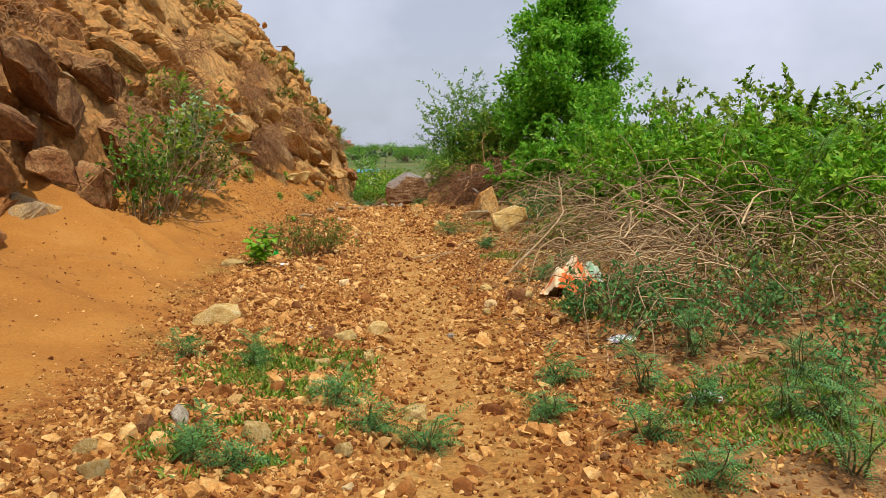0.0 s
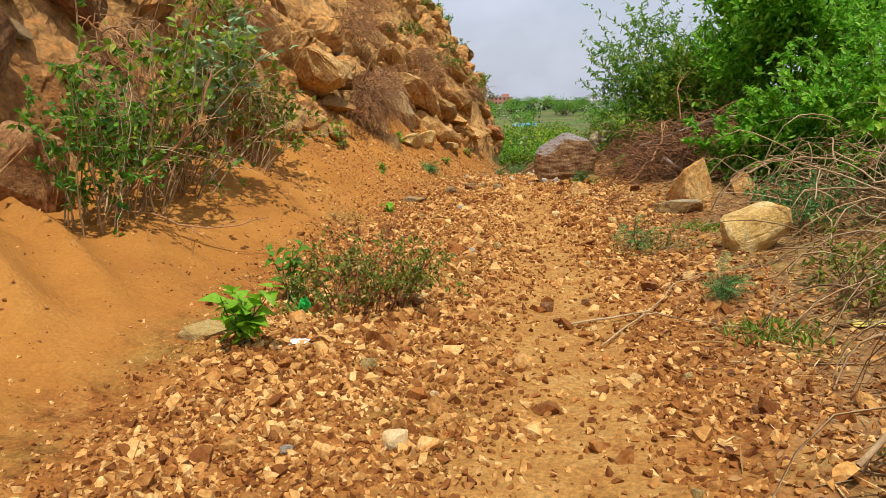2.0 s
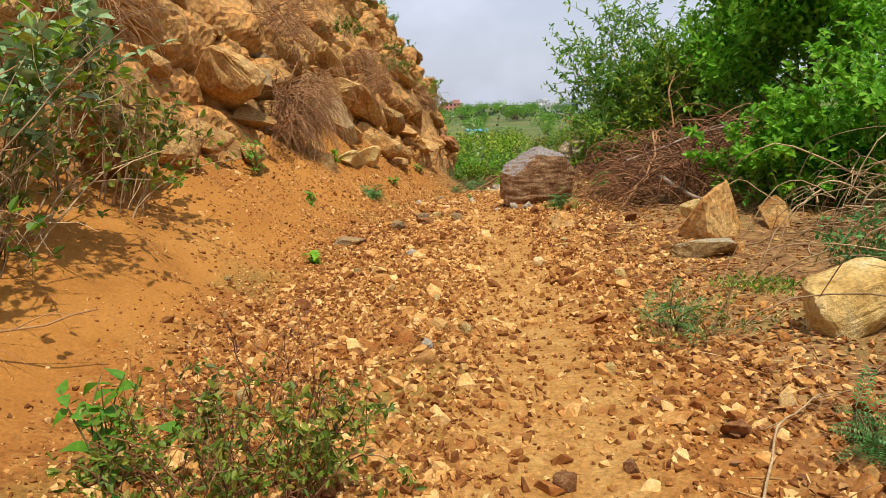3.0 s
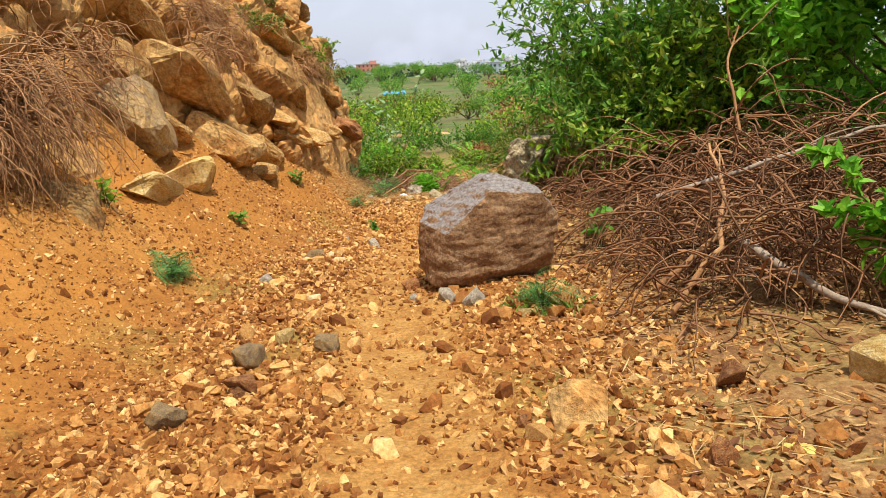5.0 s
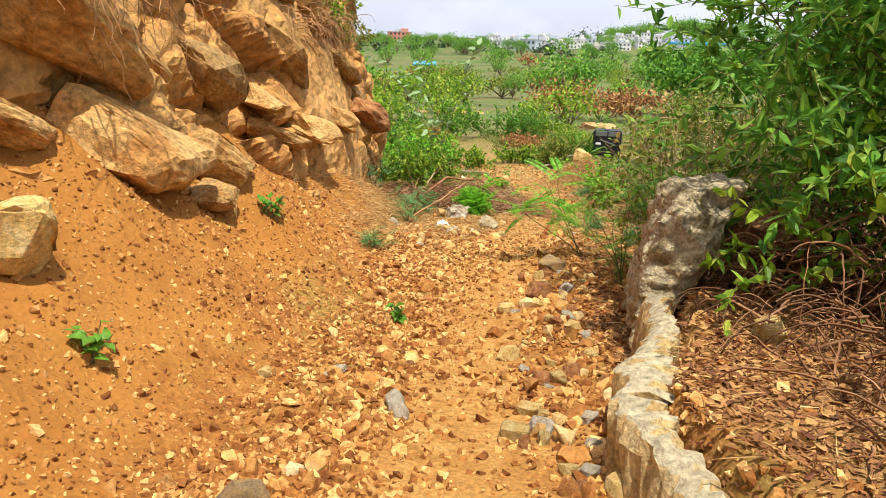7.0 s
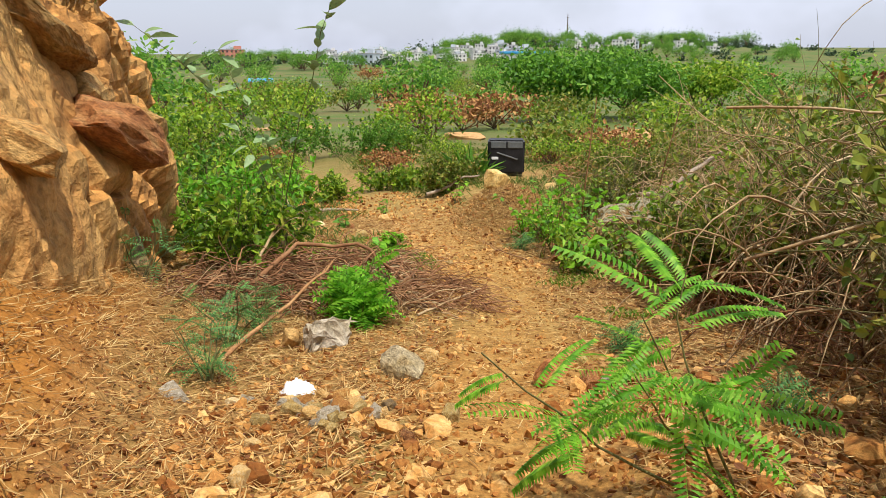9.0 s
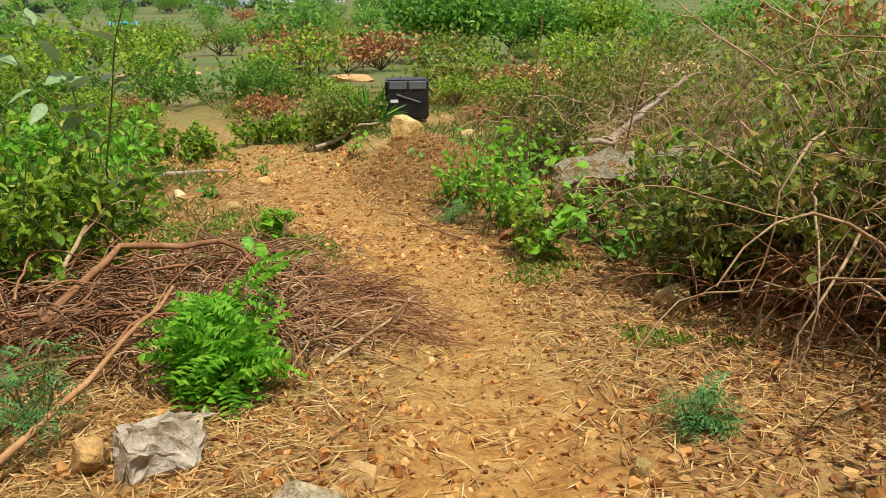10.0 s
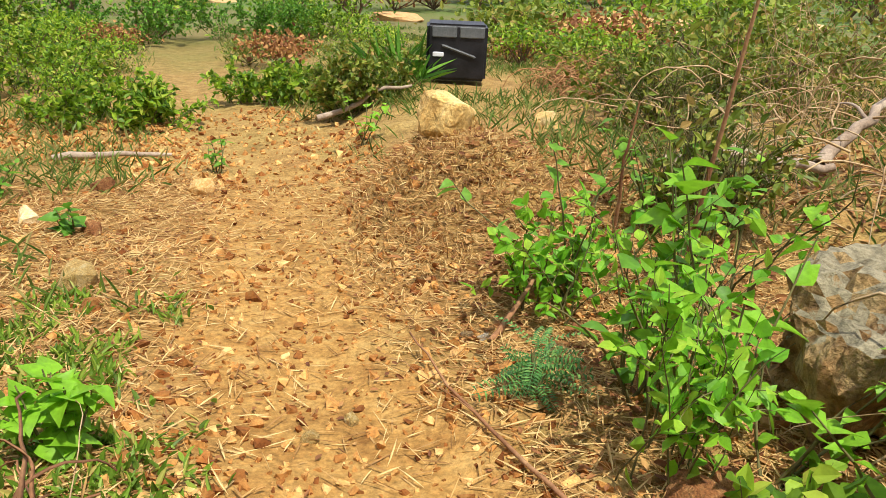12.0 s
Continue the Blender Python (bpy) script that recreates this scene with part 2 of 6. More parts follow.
L_STRAW = leaf_mat("straw", [(0.0, (0.28, 0.14, 0.045)), (0.5, (0.55, 0.34, 0.12)), (1.0, (0.7, 0.52, 0.23))], 0.15, 0.8)
L_LITTER = leaf_mat("leaf_litter", [(0.0, (0.14, 0.05, 0.02)), (0.5, (0.34, 0.15, 0.05)), (1.0, (0.55, 0.32, 0.11))], 0.15, 0.8)


def ground_material():
    """Soil: the zones (red, green, blue of 'zone': trodden path, loose sand, plant litter; alpha: far fields) take their own colours."""
    m, t, bs, _ = node_mat("ground_soil")
    tc = t.nodes.new("ShaderNodeTexCoord")
    v = tc.outputs["Object"]
    at = t.nodes.new("ShaderNodeAttribute")
    at.attribute_name = "zone"
    sep = t.nodes.new("ShaderNodeSeparateColor")
    t.links.new(at.outputs["Color"], sep.inputs[0])
    big, mid, fine = noise_of(t, 0.8, 6, 0.65, 0.4, v), noise_of(t, 7.0, 6, 0.7, 0.2, v), noise_of(t, 45.0, 5, 0.75, 0.0, v)
    vo = t.nodes.new("ShaderNodeTexVoronoi")
    vo.inputs["Scale"].default_value = 26.0
    t.links.new(v, vo.inputs["Vector"])

    def ramped(n, stops):
        r = ramp_of(t, stops)
        t.links.new(n.outputs["Fac"], r.inputs["Fac"])
        return r.outputs["Color"]
    rubble = ramped(mid, [(0.3, (0.19, 0.06, 0.012)), (0.5, (0.43, 0.165, 0.035)), (0.7, (0.57, 0.28, 0.07))])
    path = ramped(mid, [(0.3, (0.4, 0.175, 0.04)), (0.5, (0.54, 0.27, 0.07)), (0.72, (0.64, 0.38, 0.12))])
    sand = ramped(big, [(0.3, (0.36, 0.14, 0.027)), (0.55, (0.47, 0.2, 0.04)), (0.75, (0.54, 0.26, 0.062))])
    litter = ramped(mid, [(0.3, (0.17, 0.075, 0.03)), (0.5, (0.37, 0.19, 0.07)), (0.7, (0.52, 0.33, 0.13))])
    moss = ramped(big, [(0.5, (0, 0, 0)), (0.66, (0.55, 0.55, 0.55))])
    field = noise_of(t, 0.03, 7, 0.65, 1.0, v)
    far = ramped(field, [(0.36, (0.05, 0.1, 0.02)), (0.46, (0.1, 0.15, 0.035)), (0.54, (0.15, 0.13, 0.05)), (0.6, (0.06, 0.11, 0.025)), (0.7, (0.12, 0.12, 0.045))])
    col = mix_of(t, rubble, litter, sep.outputs["Blue"])
    col = mix_of(t, col, path, sep.outputs["Red"])
    col = mix_of(t, col, (0.26, 0.26, 0.06), mix_of(t, moss, (0, 0, 0), sep.outputs["Red"]))
    col = mix_of(t, col, sand, sep.outputs["Green"])
    dry = t.nodes.new("ShaderNodeAttribute")
    dry.attribute_name = "dry"
    strawy = ramped(mid, [(0.3, (0.22, 0.13, 0.04)), (0.5, (0.46, 0.3, 0.09)), (0.72, (0.58, 0.42, 0.15))])
    col = mix_of(t, col, strawy, dry.outputs["Fac"])
    fr = ramped(fine, [(0.3, (0.42,) * 3), (0.7, (1.1,) * 3)])
    soft = mix_of(t, fr, (1.0, 1.0, 1.0), mix_of(t, (0, 0, 0), (0.55, 0.55, 0.55), sep.outputs["Green"]))
    col = mix_of(t, col, soft, 1.0, "MULTIPLY")
    col = mix_of(t, col, far, at.outputs["Alpha"])
    t.links.new(col, bs.inputs["Base Color"])
    bs.inputs["Roughness"].default_value, bs.inputs["Specular IOR Level"].default_value = 0.95, 0.15
    b1, b2 = t.nodes.new("ShaderNodeBump"), t.nodes.new("ShaderNodeBump")
    b1.inputs["Strength"].default_value, b1.inputs["Distance"].default_value = 0.7, 0.02
    b2.inputs["Strength"].default_value, b2.inputs["Distance"].default_value = 0.35, 0.012
    t.links.new(fine.outputs["Fac"], b1.inputs["Height"])
    t.links.new(vo.outputs["Distance"], b2.inputs["Height"])
    t.links.new(b1.outputs["Normal"], b2.inputs["Normal"])
    t.links.new(b2.outputs["Normal"], bs.inputs["Normal"])
    return m


M_GROUND = ground_material()


# ---- building helpers ----
def mesh_of(name, verts, faces, material, smooth=False):
    me = bpy.data.meshes.new(name)
    me.from_pydata(np.asarray(verts).tolist(), [], faces.tolist() if isinstance(faces, np.ndarray) else faces)
    me.materials.append(material)
    if smooth:
        me.shade_smooth()
    return me


def part(name, data, parent, label="", at=None):
    """One mesh object under a thing or a part."""
    ob = new(name, data)
    ob.parent = parent
    if at is not None:
        ob.matrix_basis = at
    return tagged(ob, label)


_tables = {}


def vnoise(x, y, seed=0):
    """Smooth value noise from 0 to 1."""
    if seed not in _tables:
        _tables[seed] = np.random.RandomState(seed).rand(256, 256)
    tab = _tables[seed]
    xi, yi = np.floor(x).astype(int), np.floor(y).astype(int)
    fx, fy = x - xi, y - yi
    fx, fy = fx * fx * (3 - 2 * fx), fy * fy * (3 - 2 * fy)
    a, b = tab[xi & 255, yi & 255], tab[(xi + 1) & 255, yi & 255]
    c, d = tab[xi & 255, (yi + 1) & 255], tab[(xi + 1) & 255, (yi + 1) & 255]
    return (a * (1 - fx) + b * fx) * (1 - fy) + (c * (1 - fx) + d * fx) * fy


def fbm(x, y, seed=0, octaves=4):
    total, amp, norm = 0, 1.0, 0
    for i in range(octaves):
        total = total + amp * vnoise(x * 2 ** i + 17.3 * i, y * 2 ** i - 9.1 * i, seed + i)
        norm += amp
        amp *= 0.5
    return total / norm


def step(a, b, v):
    q = np.clip((v - a) / (b - a), 0, 1)
    return q * q * (3 - 2 * q)


# the lie of the land: height of the path's bed, its centre line, the foot of the sand, the foot of the cliff
BED = ((-400, 3), (-40, 1.2), (-6, 0.4), (-1, 0.12), (2, 0.0), (6, -0.1), (9, -0.03), (11, 0.02), (14, 0.06), (16.5, 0.02), (18.4, -0.18), (20, -0.36),
       (21, -0.45), (23, -0.6), (25, -0.8), (27, -0.97), (29, -1.16), (31.8, -1.42), (45, -2.3), (80, -4.1), (122, -5.6), (200, -9), (266, -10.5), (450, -9), (620, -6.3),
       (900, -4.5), (2600, -12))
LINE = ((-6, 1.9), (0, 1.85), (3, 1.7), (6, 1.42), (10, 1.02), (13, 0.62), (15, 0.3), (17, 0.0), (20, -0.05), (22, 0.15), (24, 0.4), (25.5, 0.75), (27, 0.84),
        (28.3, 0.62), (31, 0.55), (36, -0.6), (60, -3.0))
TOE = ((-6, -0.7), (2, -0.5), (5, -0.35), (8, -0.75), (12, -1.0), (18, -0.95), (22, -1.0), (24.8, -1.05), (26.5, -1.5), (28, -2.6), (40, -9))
FOOT = ((-14, -3.4), (0, -3.05), (8, -2.85), (12, -2.6), (17, -2.35), (20, -2.15), (24.5, -1.72), (27, -1.75), (28, -2.0), (28.6, -3.0), (30, -8), (33, -26))


SLOPE = ((-6, 0.15), (4, 0.17), (6.2, 0.27), (7.2, 0.16), (8.4, 0.42), (9.6, 0.26), (11, 0.42), (13, 0.56), (16, 0.5), (18, 0.74), (21, 0.86), (25, 0.82))


def along(table, y):
    return np.interp(y, [r[0] for r in table], [r[1] for r in table])


def ground_at(x, y):
    """Height of the ground, in arrays."""
    x, y = np.asarray(x, float), np.asarray(y, float)
    near = 1 - step(34, 60, np.hypot(x, y - 14))
    z = along(BED, y)
    d = x - along(LINE, y)
    z = z - 0.05 * np.exp(-(d / 0.35) ** 2) * near
    z = z + near * (0.16 * (fbm(x * 0.5, y * 0.5, 3) - 0.5) + 0.09 * (fbm(x * 2.2, y * 2.2, 5) - 0.5) * step(0.15, 0.8, np.abs(d)))
    z = z + near * 0.03 * (fbm(x * 7, y * 7, 9) - 0.5)
    toe = along(TOE, y) + 0.5 * (fbm(y * 0.7, y * 0 + 4, 11) - 0.5)
    t = np.clip(toe - x, 0, 2.6)
    fan = np.abs(vnoise(y * 0.9 + 0.35 * x, y * 0 + 2, 13) - 0.5) * 2
    talus = (np.sqrt(t * t + 0.04) - 0.2) * along(SLOPE, y) * (1.12 - 0.3 * fan)
    talus = talus + 0.025 * (fbm(x * 1.5, y * 5, 15) - 0.5) * step(0.1, 0.6, t)
    rill = vnoise(y * 1.7 + 1.1 * x, y * 0 + 7, 17)
    talus = talus + 0.16 * (1 - np.abs(2 * rill - 1)) * step(0.35, 1.2, t) * step(3, 6, y)
    z = z + talus * (1 - step(25.5, 28.5, y))
    brink = np.interp(y, (17.2, 17.7, 18.3, 18.9, 19.5, 20.3), (0.88, 0.76, 0.62, 0.8, 0.96, 1.08))
    bank = step(brink, brink + 0.18, x) * step(17.0, 17.8, y) * (1 - step(20.6, 22, y))
    z = z + 0.34 * bank
    z = z + step(1.6, 4.5, x) * near * 0.22 * step(1, 6, y) * (1 - step(19, 24, y))
    z = z + 0.26 * step(0.9, 1.7, x) * step(28.4, 29.4, y) * (1 - step(35, 42, y))
    z = z + 0.2 * np.exp(-((x - 1.48) ** 2 / 0.2 + (y - 29.9) ** 2 / 0.3) ** 2)
    far = step(60, 250, np.hypot(x, y))
    z = z + far * 3.0 * (fbm(x * 0.008, y * 0.008, 21) - 0.5) + step(30, 190, x) * step(350, 800, y) * 10
    return z


def H(x, y):
    return float(ground_at(np.array([x]), np.array([y]))[0])


def spread(fine_a, fine_b, pitch, reach, grow_by=1.18):
    out, edge, s = list(np.arange(fine_a, fine_b, pitch)), [], pitch
    p = q = 0.0
    left, right = [], []
    while fine_a - p > -reach:
        s *= grow_by
        p += s
        left.append(fine_a - p)
    s = pitch
    while fine_b + q < reach:
        s *= grow_by
        right.append(fine_b + q)
        q += s
    return np.array(left[::-1] + out + right)


# ---- ground ----
gx, gy = spread(-3.4, 5.0, 0.06, 2500), spread(-1.0, 33.0, 0.06, 2500)
GX, GY = np.meshgrid(gx, gy)
GZ = ground_at(GX.ravel(), GY.ravel())
nx, ny = len(gx), len(gy)
idx = np.arange(nx * ny).reshape(ny, nx)
quads = np.stack([idx[:-1, :-1].ravel(), idx[:-1, 1:].ravel(), idx[1:, 1:].ravel(), idx[1:, :-1].ravel()], 1)
ground_mesh = mesh_of("ground", np.stack([GX.ravel(), GY.ravel(), GZ], 1), quads, M_GROUND, True)
fx, fy = GX.ravel(), GY.ravel()
zn = fbm(fx * 1.3, fy * 1.3, 31)
z_path = (1 - step(0.18, 0.62, np.abs(fx - along(LINE, fy)) + 0.45 * (zn - 0.5))) * (1 - step(28, 34, fy))
z_sand = step(0.1, 0.55, along(TOE, fy) - fx + 0.5 * (zn - 0.5)) * (1 - step(25, 28, fy))
z_lit = np.clip(step(0.5, 1.6, fx - along(LINE, fy) + 0.8 * (zn - 0.5)) + 0.8 * step(21.5, 24, fy + 2 * (zn - 0.5)), 0, 1)
z_far = step(22, 44, np.hypot(fx, fy - 8) + 5 * (zn - 0.5))
zone = ground_mesh.color_attributes.new("zone", "FLOAT_COLOR", "POINT")
zone.data.foreach_set("color", np.stack([z_path, z_sand, z_lit, z_far], 1).astype(np.float32).ravel())
z_dry = 0.7 * step(22, 25.5, fy + 1.5 * (zn - 0.5)) * (0.4 + zn) * (1 - 0.35 * z_path) * (1 - z_sand)
dry_zone = ground_mesh.attributes.new("dry", "FLOAT", "POINT")
dry_zone.data.foreach_set("value", z_dry.astype(np.float32))
tagged(new("ground", ground_mesh), "orange soil track with rubble, sand and dry plant litter", "ground", kind="structure")


# ---- cliff ----
def cell_field(u, v, size, seed):
    """For points of a plane, the nearest jittered cell: distance to it, gap to the second, offsets, four random numbers."""
    rs = np.random.RandomState(seed)
    tab = rs.rand(64, 64, 6)
    iu, iv = np.floor(u / size).astype(int), np.floor(v / size).astype(int)
    best, second = np.full(u.shape, 1e9), np.full(u.shape, 1e9)
    du, dv, rnd = np.zeros(u.shape), np.zeros(u.shape), np.zeros(u.shape + (4,))
    for a in (-1, 0, 1):
        for b in (-1, 0, 1):
            r = tab[(iu + a) & 63, (iv + b) & 63]
            eu, ev = u - (iu + a + r[..., 0]) * size, v - (iv + b + r[..., 1]) * size
            d = np.hypot(eu, ev)
            closer = d < best
            second = np.where(closer, best, np.minimum(second, d))
            best = np.where(closer, d, best)
            du, dv = np.where(closer, eu, du), np.where(closer, ev, dv)
            rnd = np.where(closer[..., None], r[..., 2:6], rnd)
    return best, second - best, du, dv, rnd


SECTION = ((-1.6, 0.0), (0.0, 0.0), (0.7, -0.15), (2.4, -0.85), (4.6, -2.3), (6.3, -3.7), (7.2, -6.0), (8.5, -34))


def cliff_face(y, s):
    """Place of the bare cliff at y, s metres up the slope."""
    zs = np.array([r[0] for r in SECTION])
    xs = np.array([r[1] for r in SECTION])
    arc = np.concatenate([[0], np.cumsum(np.hypot(np.diff(zs), np.diff(xs)))])
    return along(FOOT, y) + np.interp(s, arc, xs), np.interp(s, arc, zs) - 0.3 * step(18, 27, y)


cy = np.concatenate([np.arange(-12, -1, 0.4), np.arange(-1, 28.8, 0.05), np.arange(28.8, 33, 0.15)])
cs = np.concatenate([np.arange(0.8, 9.0, 0.05), 9.0 + np.cumsum(0.06 * 1.2 ** np.arange(24))])
CY, CS = np.meshgrid(cy, cs)
X0, Z0 = cliff_face(CY, CS)
ca, sa = math.cos(0.45), math.sin(0.45)
RU, RV = (CY * ca - CS * sa) * 0.62, CY * sa + CS * ca
_, gap1, du1, dv1, r1 = cell_field(RU, RV, 0.52, 41)
_, gap2, du2, dv2, r2 = cell_field(RU * 1.2 + 3, RV + 7, 0.19, 43)
rocky = step(0.3, 0.55, fbm(CY * 0.45, CS * 0.6, 47))
D = rocky * (0.36 * (r1[..., 0] - 0.4) + (r1[..., 1] - 0.5) * 0.8 * du1 + (r1[..., 2] - 0.35) * 0.8 * dv1 - 0.26 * np.exp(-gap1 / 0.05))
D += (0.3 + 0.7 * rocky) * (0.07 * (r2[..., 0] - 0.5) + (r2[..., 1] - 0.5) * 0.45 * du2 + (r2[..., 2] - 0.4) * 0.45 * dv2 - 0.05 * np.exp(-gap2 / 0.025))
D += 0.5 * (fbm(CY * 0.35, CS * 0.5, 51) - 0.5) + 0.1 * (fbm(CY * 3, CS * 3, 53) - 0.5) + 0.04 * (fbm(CY * 9, CS * 9, 57) - 0.5)
D *= 1 - 0.7 * step(9, 12, CS)
CX, CZ = X0 + D * 0.9, Z0 + D * 0.35
ci = np.arange(CX.size).reshape(CX.shape)
cq = np.stack([ci[:-1, :-1].ravel(), ci[:-1, 1:].ravel(), ci[1:, 1:].ravel(), ci[1:, :-1].ravel()], 1)
def redden_cliff():
    t = M_CLIFF.node_tree
    bs = t.nodes["Principled BSDF"]
    old = bs.inputs["Base Color"].links[0].from_socket
    tc, sp, rg = t.nodes.new("ShaderNodeTexCoord"), t.nodes.new("ShaderNodeSeparateXYZ"), t.nodes.new("ShaderNodeMapRange")
    t.links.new(tc.outputs["Object"], sp.inputs[0])
    t.links.new(sp.outputs["Y"], rg.inputs["Value"])
    for k, v in (("From Min", 8.0), ("From Max", 15.0), ("To Min", 1.0), ("To Max", 0.0)):
        rg.inputs[k].default_value = v
    t.links.new(mix_of(t, old, mix_of(t, old, (0.68, 0.58, 0.55), 1.0, "MULTIPLY"), rg.outputs["Result"]), bs.inputs["Base Color"])


redden_cliff()
cliff = tagged(new("cliff", mesh_of("cliff", np.stack([CX.ravel(), CY.ravel(), CZ.ravel()], 1), cq, M_CLIFF)),
               "crumbling orange-brown cut hillside of rock and earth", "cliff", kind="structure")


# ---- rocks ----
def rock_mesh(name, seed, size, material, points=16, cuts=2, rough=0.05, flat=1.0):
    """An angular rock: the hull of scattered points, its faces broken up and roughened; it sits on z = 0."""
    rs = np.random.RandomState(seed)
    bm = bmesh.new()
    p = rs.normal(size=(points, 3))
    p = p / (np.sum(np.abs(p) ** 5, axis=1) ** 0.2)[:, None] * rs.uniform(0.82, 1.0, (points, 1)) * 0.92
    for q in p:
        bm.verts.new(q)
    got = bmesh.ops.convex_hull(bm, input=bm.verts)
    bmesh.ops.delete(bm, geom=[g for g in got["geom_interior"] if isinstance(g, bmesh.types.BMVert)], context="VERTS")
    if cuts:
        bmesh.ops.bevel(bm, geom=bm.edges[:], offset=0.06, segments=1, affect="EDGES")
        bmesh.ops.triangulate(bm, faces=bm.faces[:])
        bmesh.ops.subdivide_edges(bm, edges=[e for e in bm.edges if e.calc_length() > 0.25], cuts=cuts, use_grid_fill=True)
        off = Vector((seed * 3.1, seed * 1.7, 0))
        bm.normal_update()
        for v in bm.verts:
            n = noise.fractal(v.co * 2.2 + off, 0.9, 2.0, 4) + 0.5 * (noise.cell(v.co * 4 + off) - 0.5) + 0.6 * noise.noise(Vector((v.co.x, v.co.y, v.co.z * 6)) + off)
            v.co += v.normal * n * rough
    for v in bm.verts:
        v.co.z = max(v.co.z, -0.55 + 0.08 * v.co.x)
        v.co = Vector((v.co.x * size[0] / 2, v.co.y * size[1] / 2, v.co.z * size[2] / 2))
    low = min(v.co.z for v in bm.verts)
    for v in bm.verts:
        v.co.z -= low
    me = bpy.data.meshes.new(name)
    bmesh.ops.recalc_face_normals(bm, faces=bm.faces[:])
    bm.to_mesh(me)
    bm.free()
    me.materials.append(material)
    return me


def boulder_mesh():
    """A block with a sloping top facet that ends in a notch, a steep front and an undercut end."""
    bm = bmesh.new()
    for q in ((-0.5, -0.03, 0.42), (-0.3, -0.31, 0.38), (-0.02, -0.22, 0.64), (0.32, -0.14, 0.61), (0.44, 0.05, 0.42), (0.4, -0.05, 0.2), (0.14, -0.17, 0.11),
              (-0.42, -0.26, 0.03), (-0.52, 0.0, 0.1), (-0.515, 0.0, 0.33), (-0.46, 0.18, 0.5), (-0.08, 0.05, 0.73), (0.02, -0.03, 0.74), (0.3, 0.02, 0.63),
              (-0.4, 0.28, 0.34), (0.35, 0.28, 0.34), (-0.4, 0.4, 0.0), (0.4, 0.36, 0.0), (0.36, 0.05, 0.03), (-0.3, -0.15, -0.05)):
        bm.verts.new(q)
    got = bmesh.ops.convex_hull(bm, input=bm.verts)
    bmesh.ops.delete(bm, geom=[g for g in got["geom_interior"] if isinstance(g, bmesh.types.BMVert)], context="VERTS")
    bmesh.ops.triangulate(bm, faces=bm.faces[:])
    for k in range(5):
        bmesh.ops.subdivide_edges(bm, edges=[e for e in bm.edges if e.calc_length() > 0.026], cuts=1)
        bmesh.ops.triangulate(bm, faces=bm.faces[:])
    for _ in range(1):
        bmesh.ops.smooth_vert(bm, verts=bm.verts[:], factor=0.5, use_axis_x=True, use_axis_y=True, use_axis_z=True)
    bm.normal_update()
    for v in bm.verts:
        streak = Vector((v.co.x * 7 + v.co.z * 3, v.co.y * 7, v.co.z * 26))
        v.co += v.normal * (0.009 * noise.fractal(v.co * 5.0, 0.6, 2.1, 6) + 0.008 * abs(noise.noise(v.co * 16)) + 0.01 * noise.noise(streak))
    me = bpy.data.meshes.new("boulder")
    bm.to_mesh(me)
    bm.free()
    me.materials.append(M_BOULDER)
    return me


def set_rock(name, seed, size, material, x, y, turn=0, sink=0.12, tilt=(0, 0), z=None, label="", group="", points=16, rough=0.05, category="rock"):
    ob = new(name, rock_mesh(name, seed, size, material, points, 2, rough))
    base = H(x, y) if z is None else z
    ob.matrix_basis = pose(x, y, base - sink * size[2], tilt[0], tilt[1], turn)
    return tagged(ob, label, category, group)


# ---- plant helpers ----
def tubes(name, lines, r0, r1, material, sides=4):
    """Tapering stems along polylines, joined into one mesh."""
    verts, faces, n0 = [], [], 0
    ang = np.arange(sides) * 2 * math.pi / sides
    for i, pts in enumerate(lines):
        pts = np.asarray(pts)
        a = r0[i] if isinstance(r0, (list, np.ndarray)) else r0
        b = r1[i] if isinstance(r1, (list, np.ndarray)) else r1
        k = len(pts)
        tan = np.gradient(pts, axis=0)
        tan /= np.linalg.norm(tan, axis=1)[:, None] + 1e-9
        ref = np.where(np.abs(tan[:, 2:3]) < 0.8, [[0, 0, 1.0]], [[1.0, 0, 0]])
        s = np.cross(tan, ref)
        s /= np.linalg.norm(s, axis=1)[:, None] + 1e-9
        u = np.cross(s, tan)
        rad = np.linspace(a, b, k)[:, None, None]
        ring = pts[:, None] + rad * (s[:, None] * np.cos(ang)[None, :, None] + u[:, None] * np.sin(ang)[None, :, None])
        verts.append(ring.reshape(-1, 3))
        g = n0 + np.arange(k * sides).reshape(k, sides)
        nxt = np.roll(g, -1, axis=1)
        faces.append(np.stack([g[:-1].ravel(), nxt[:-1].ravel(), nxt[1:].ravel(), g[1:].ravel()], 1))
        n0 += k * sides
    return mesh_of(name, np.concatenate(verts), np.concatenate(faces), material, True)


def unit(v):
    return v / (np.linalg.norm(v, axis=-1, keepdims=True) + 1e-9)


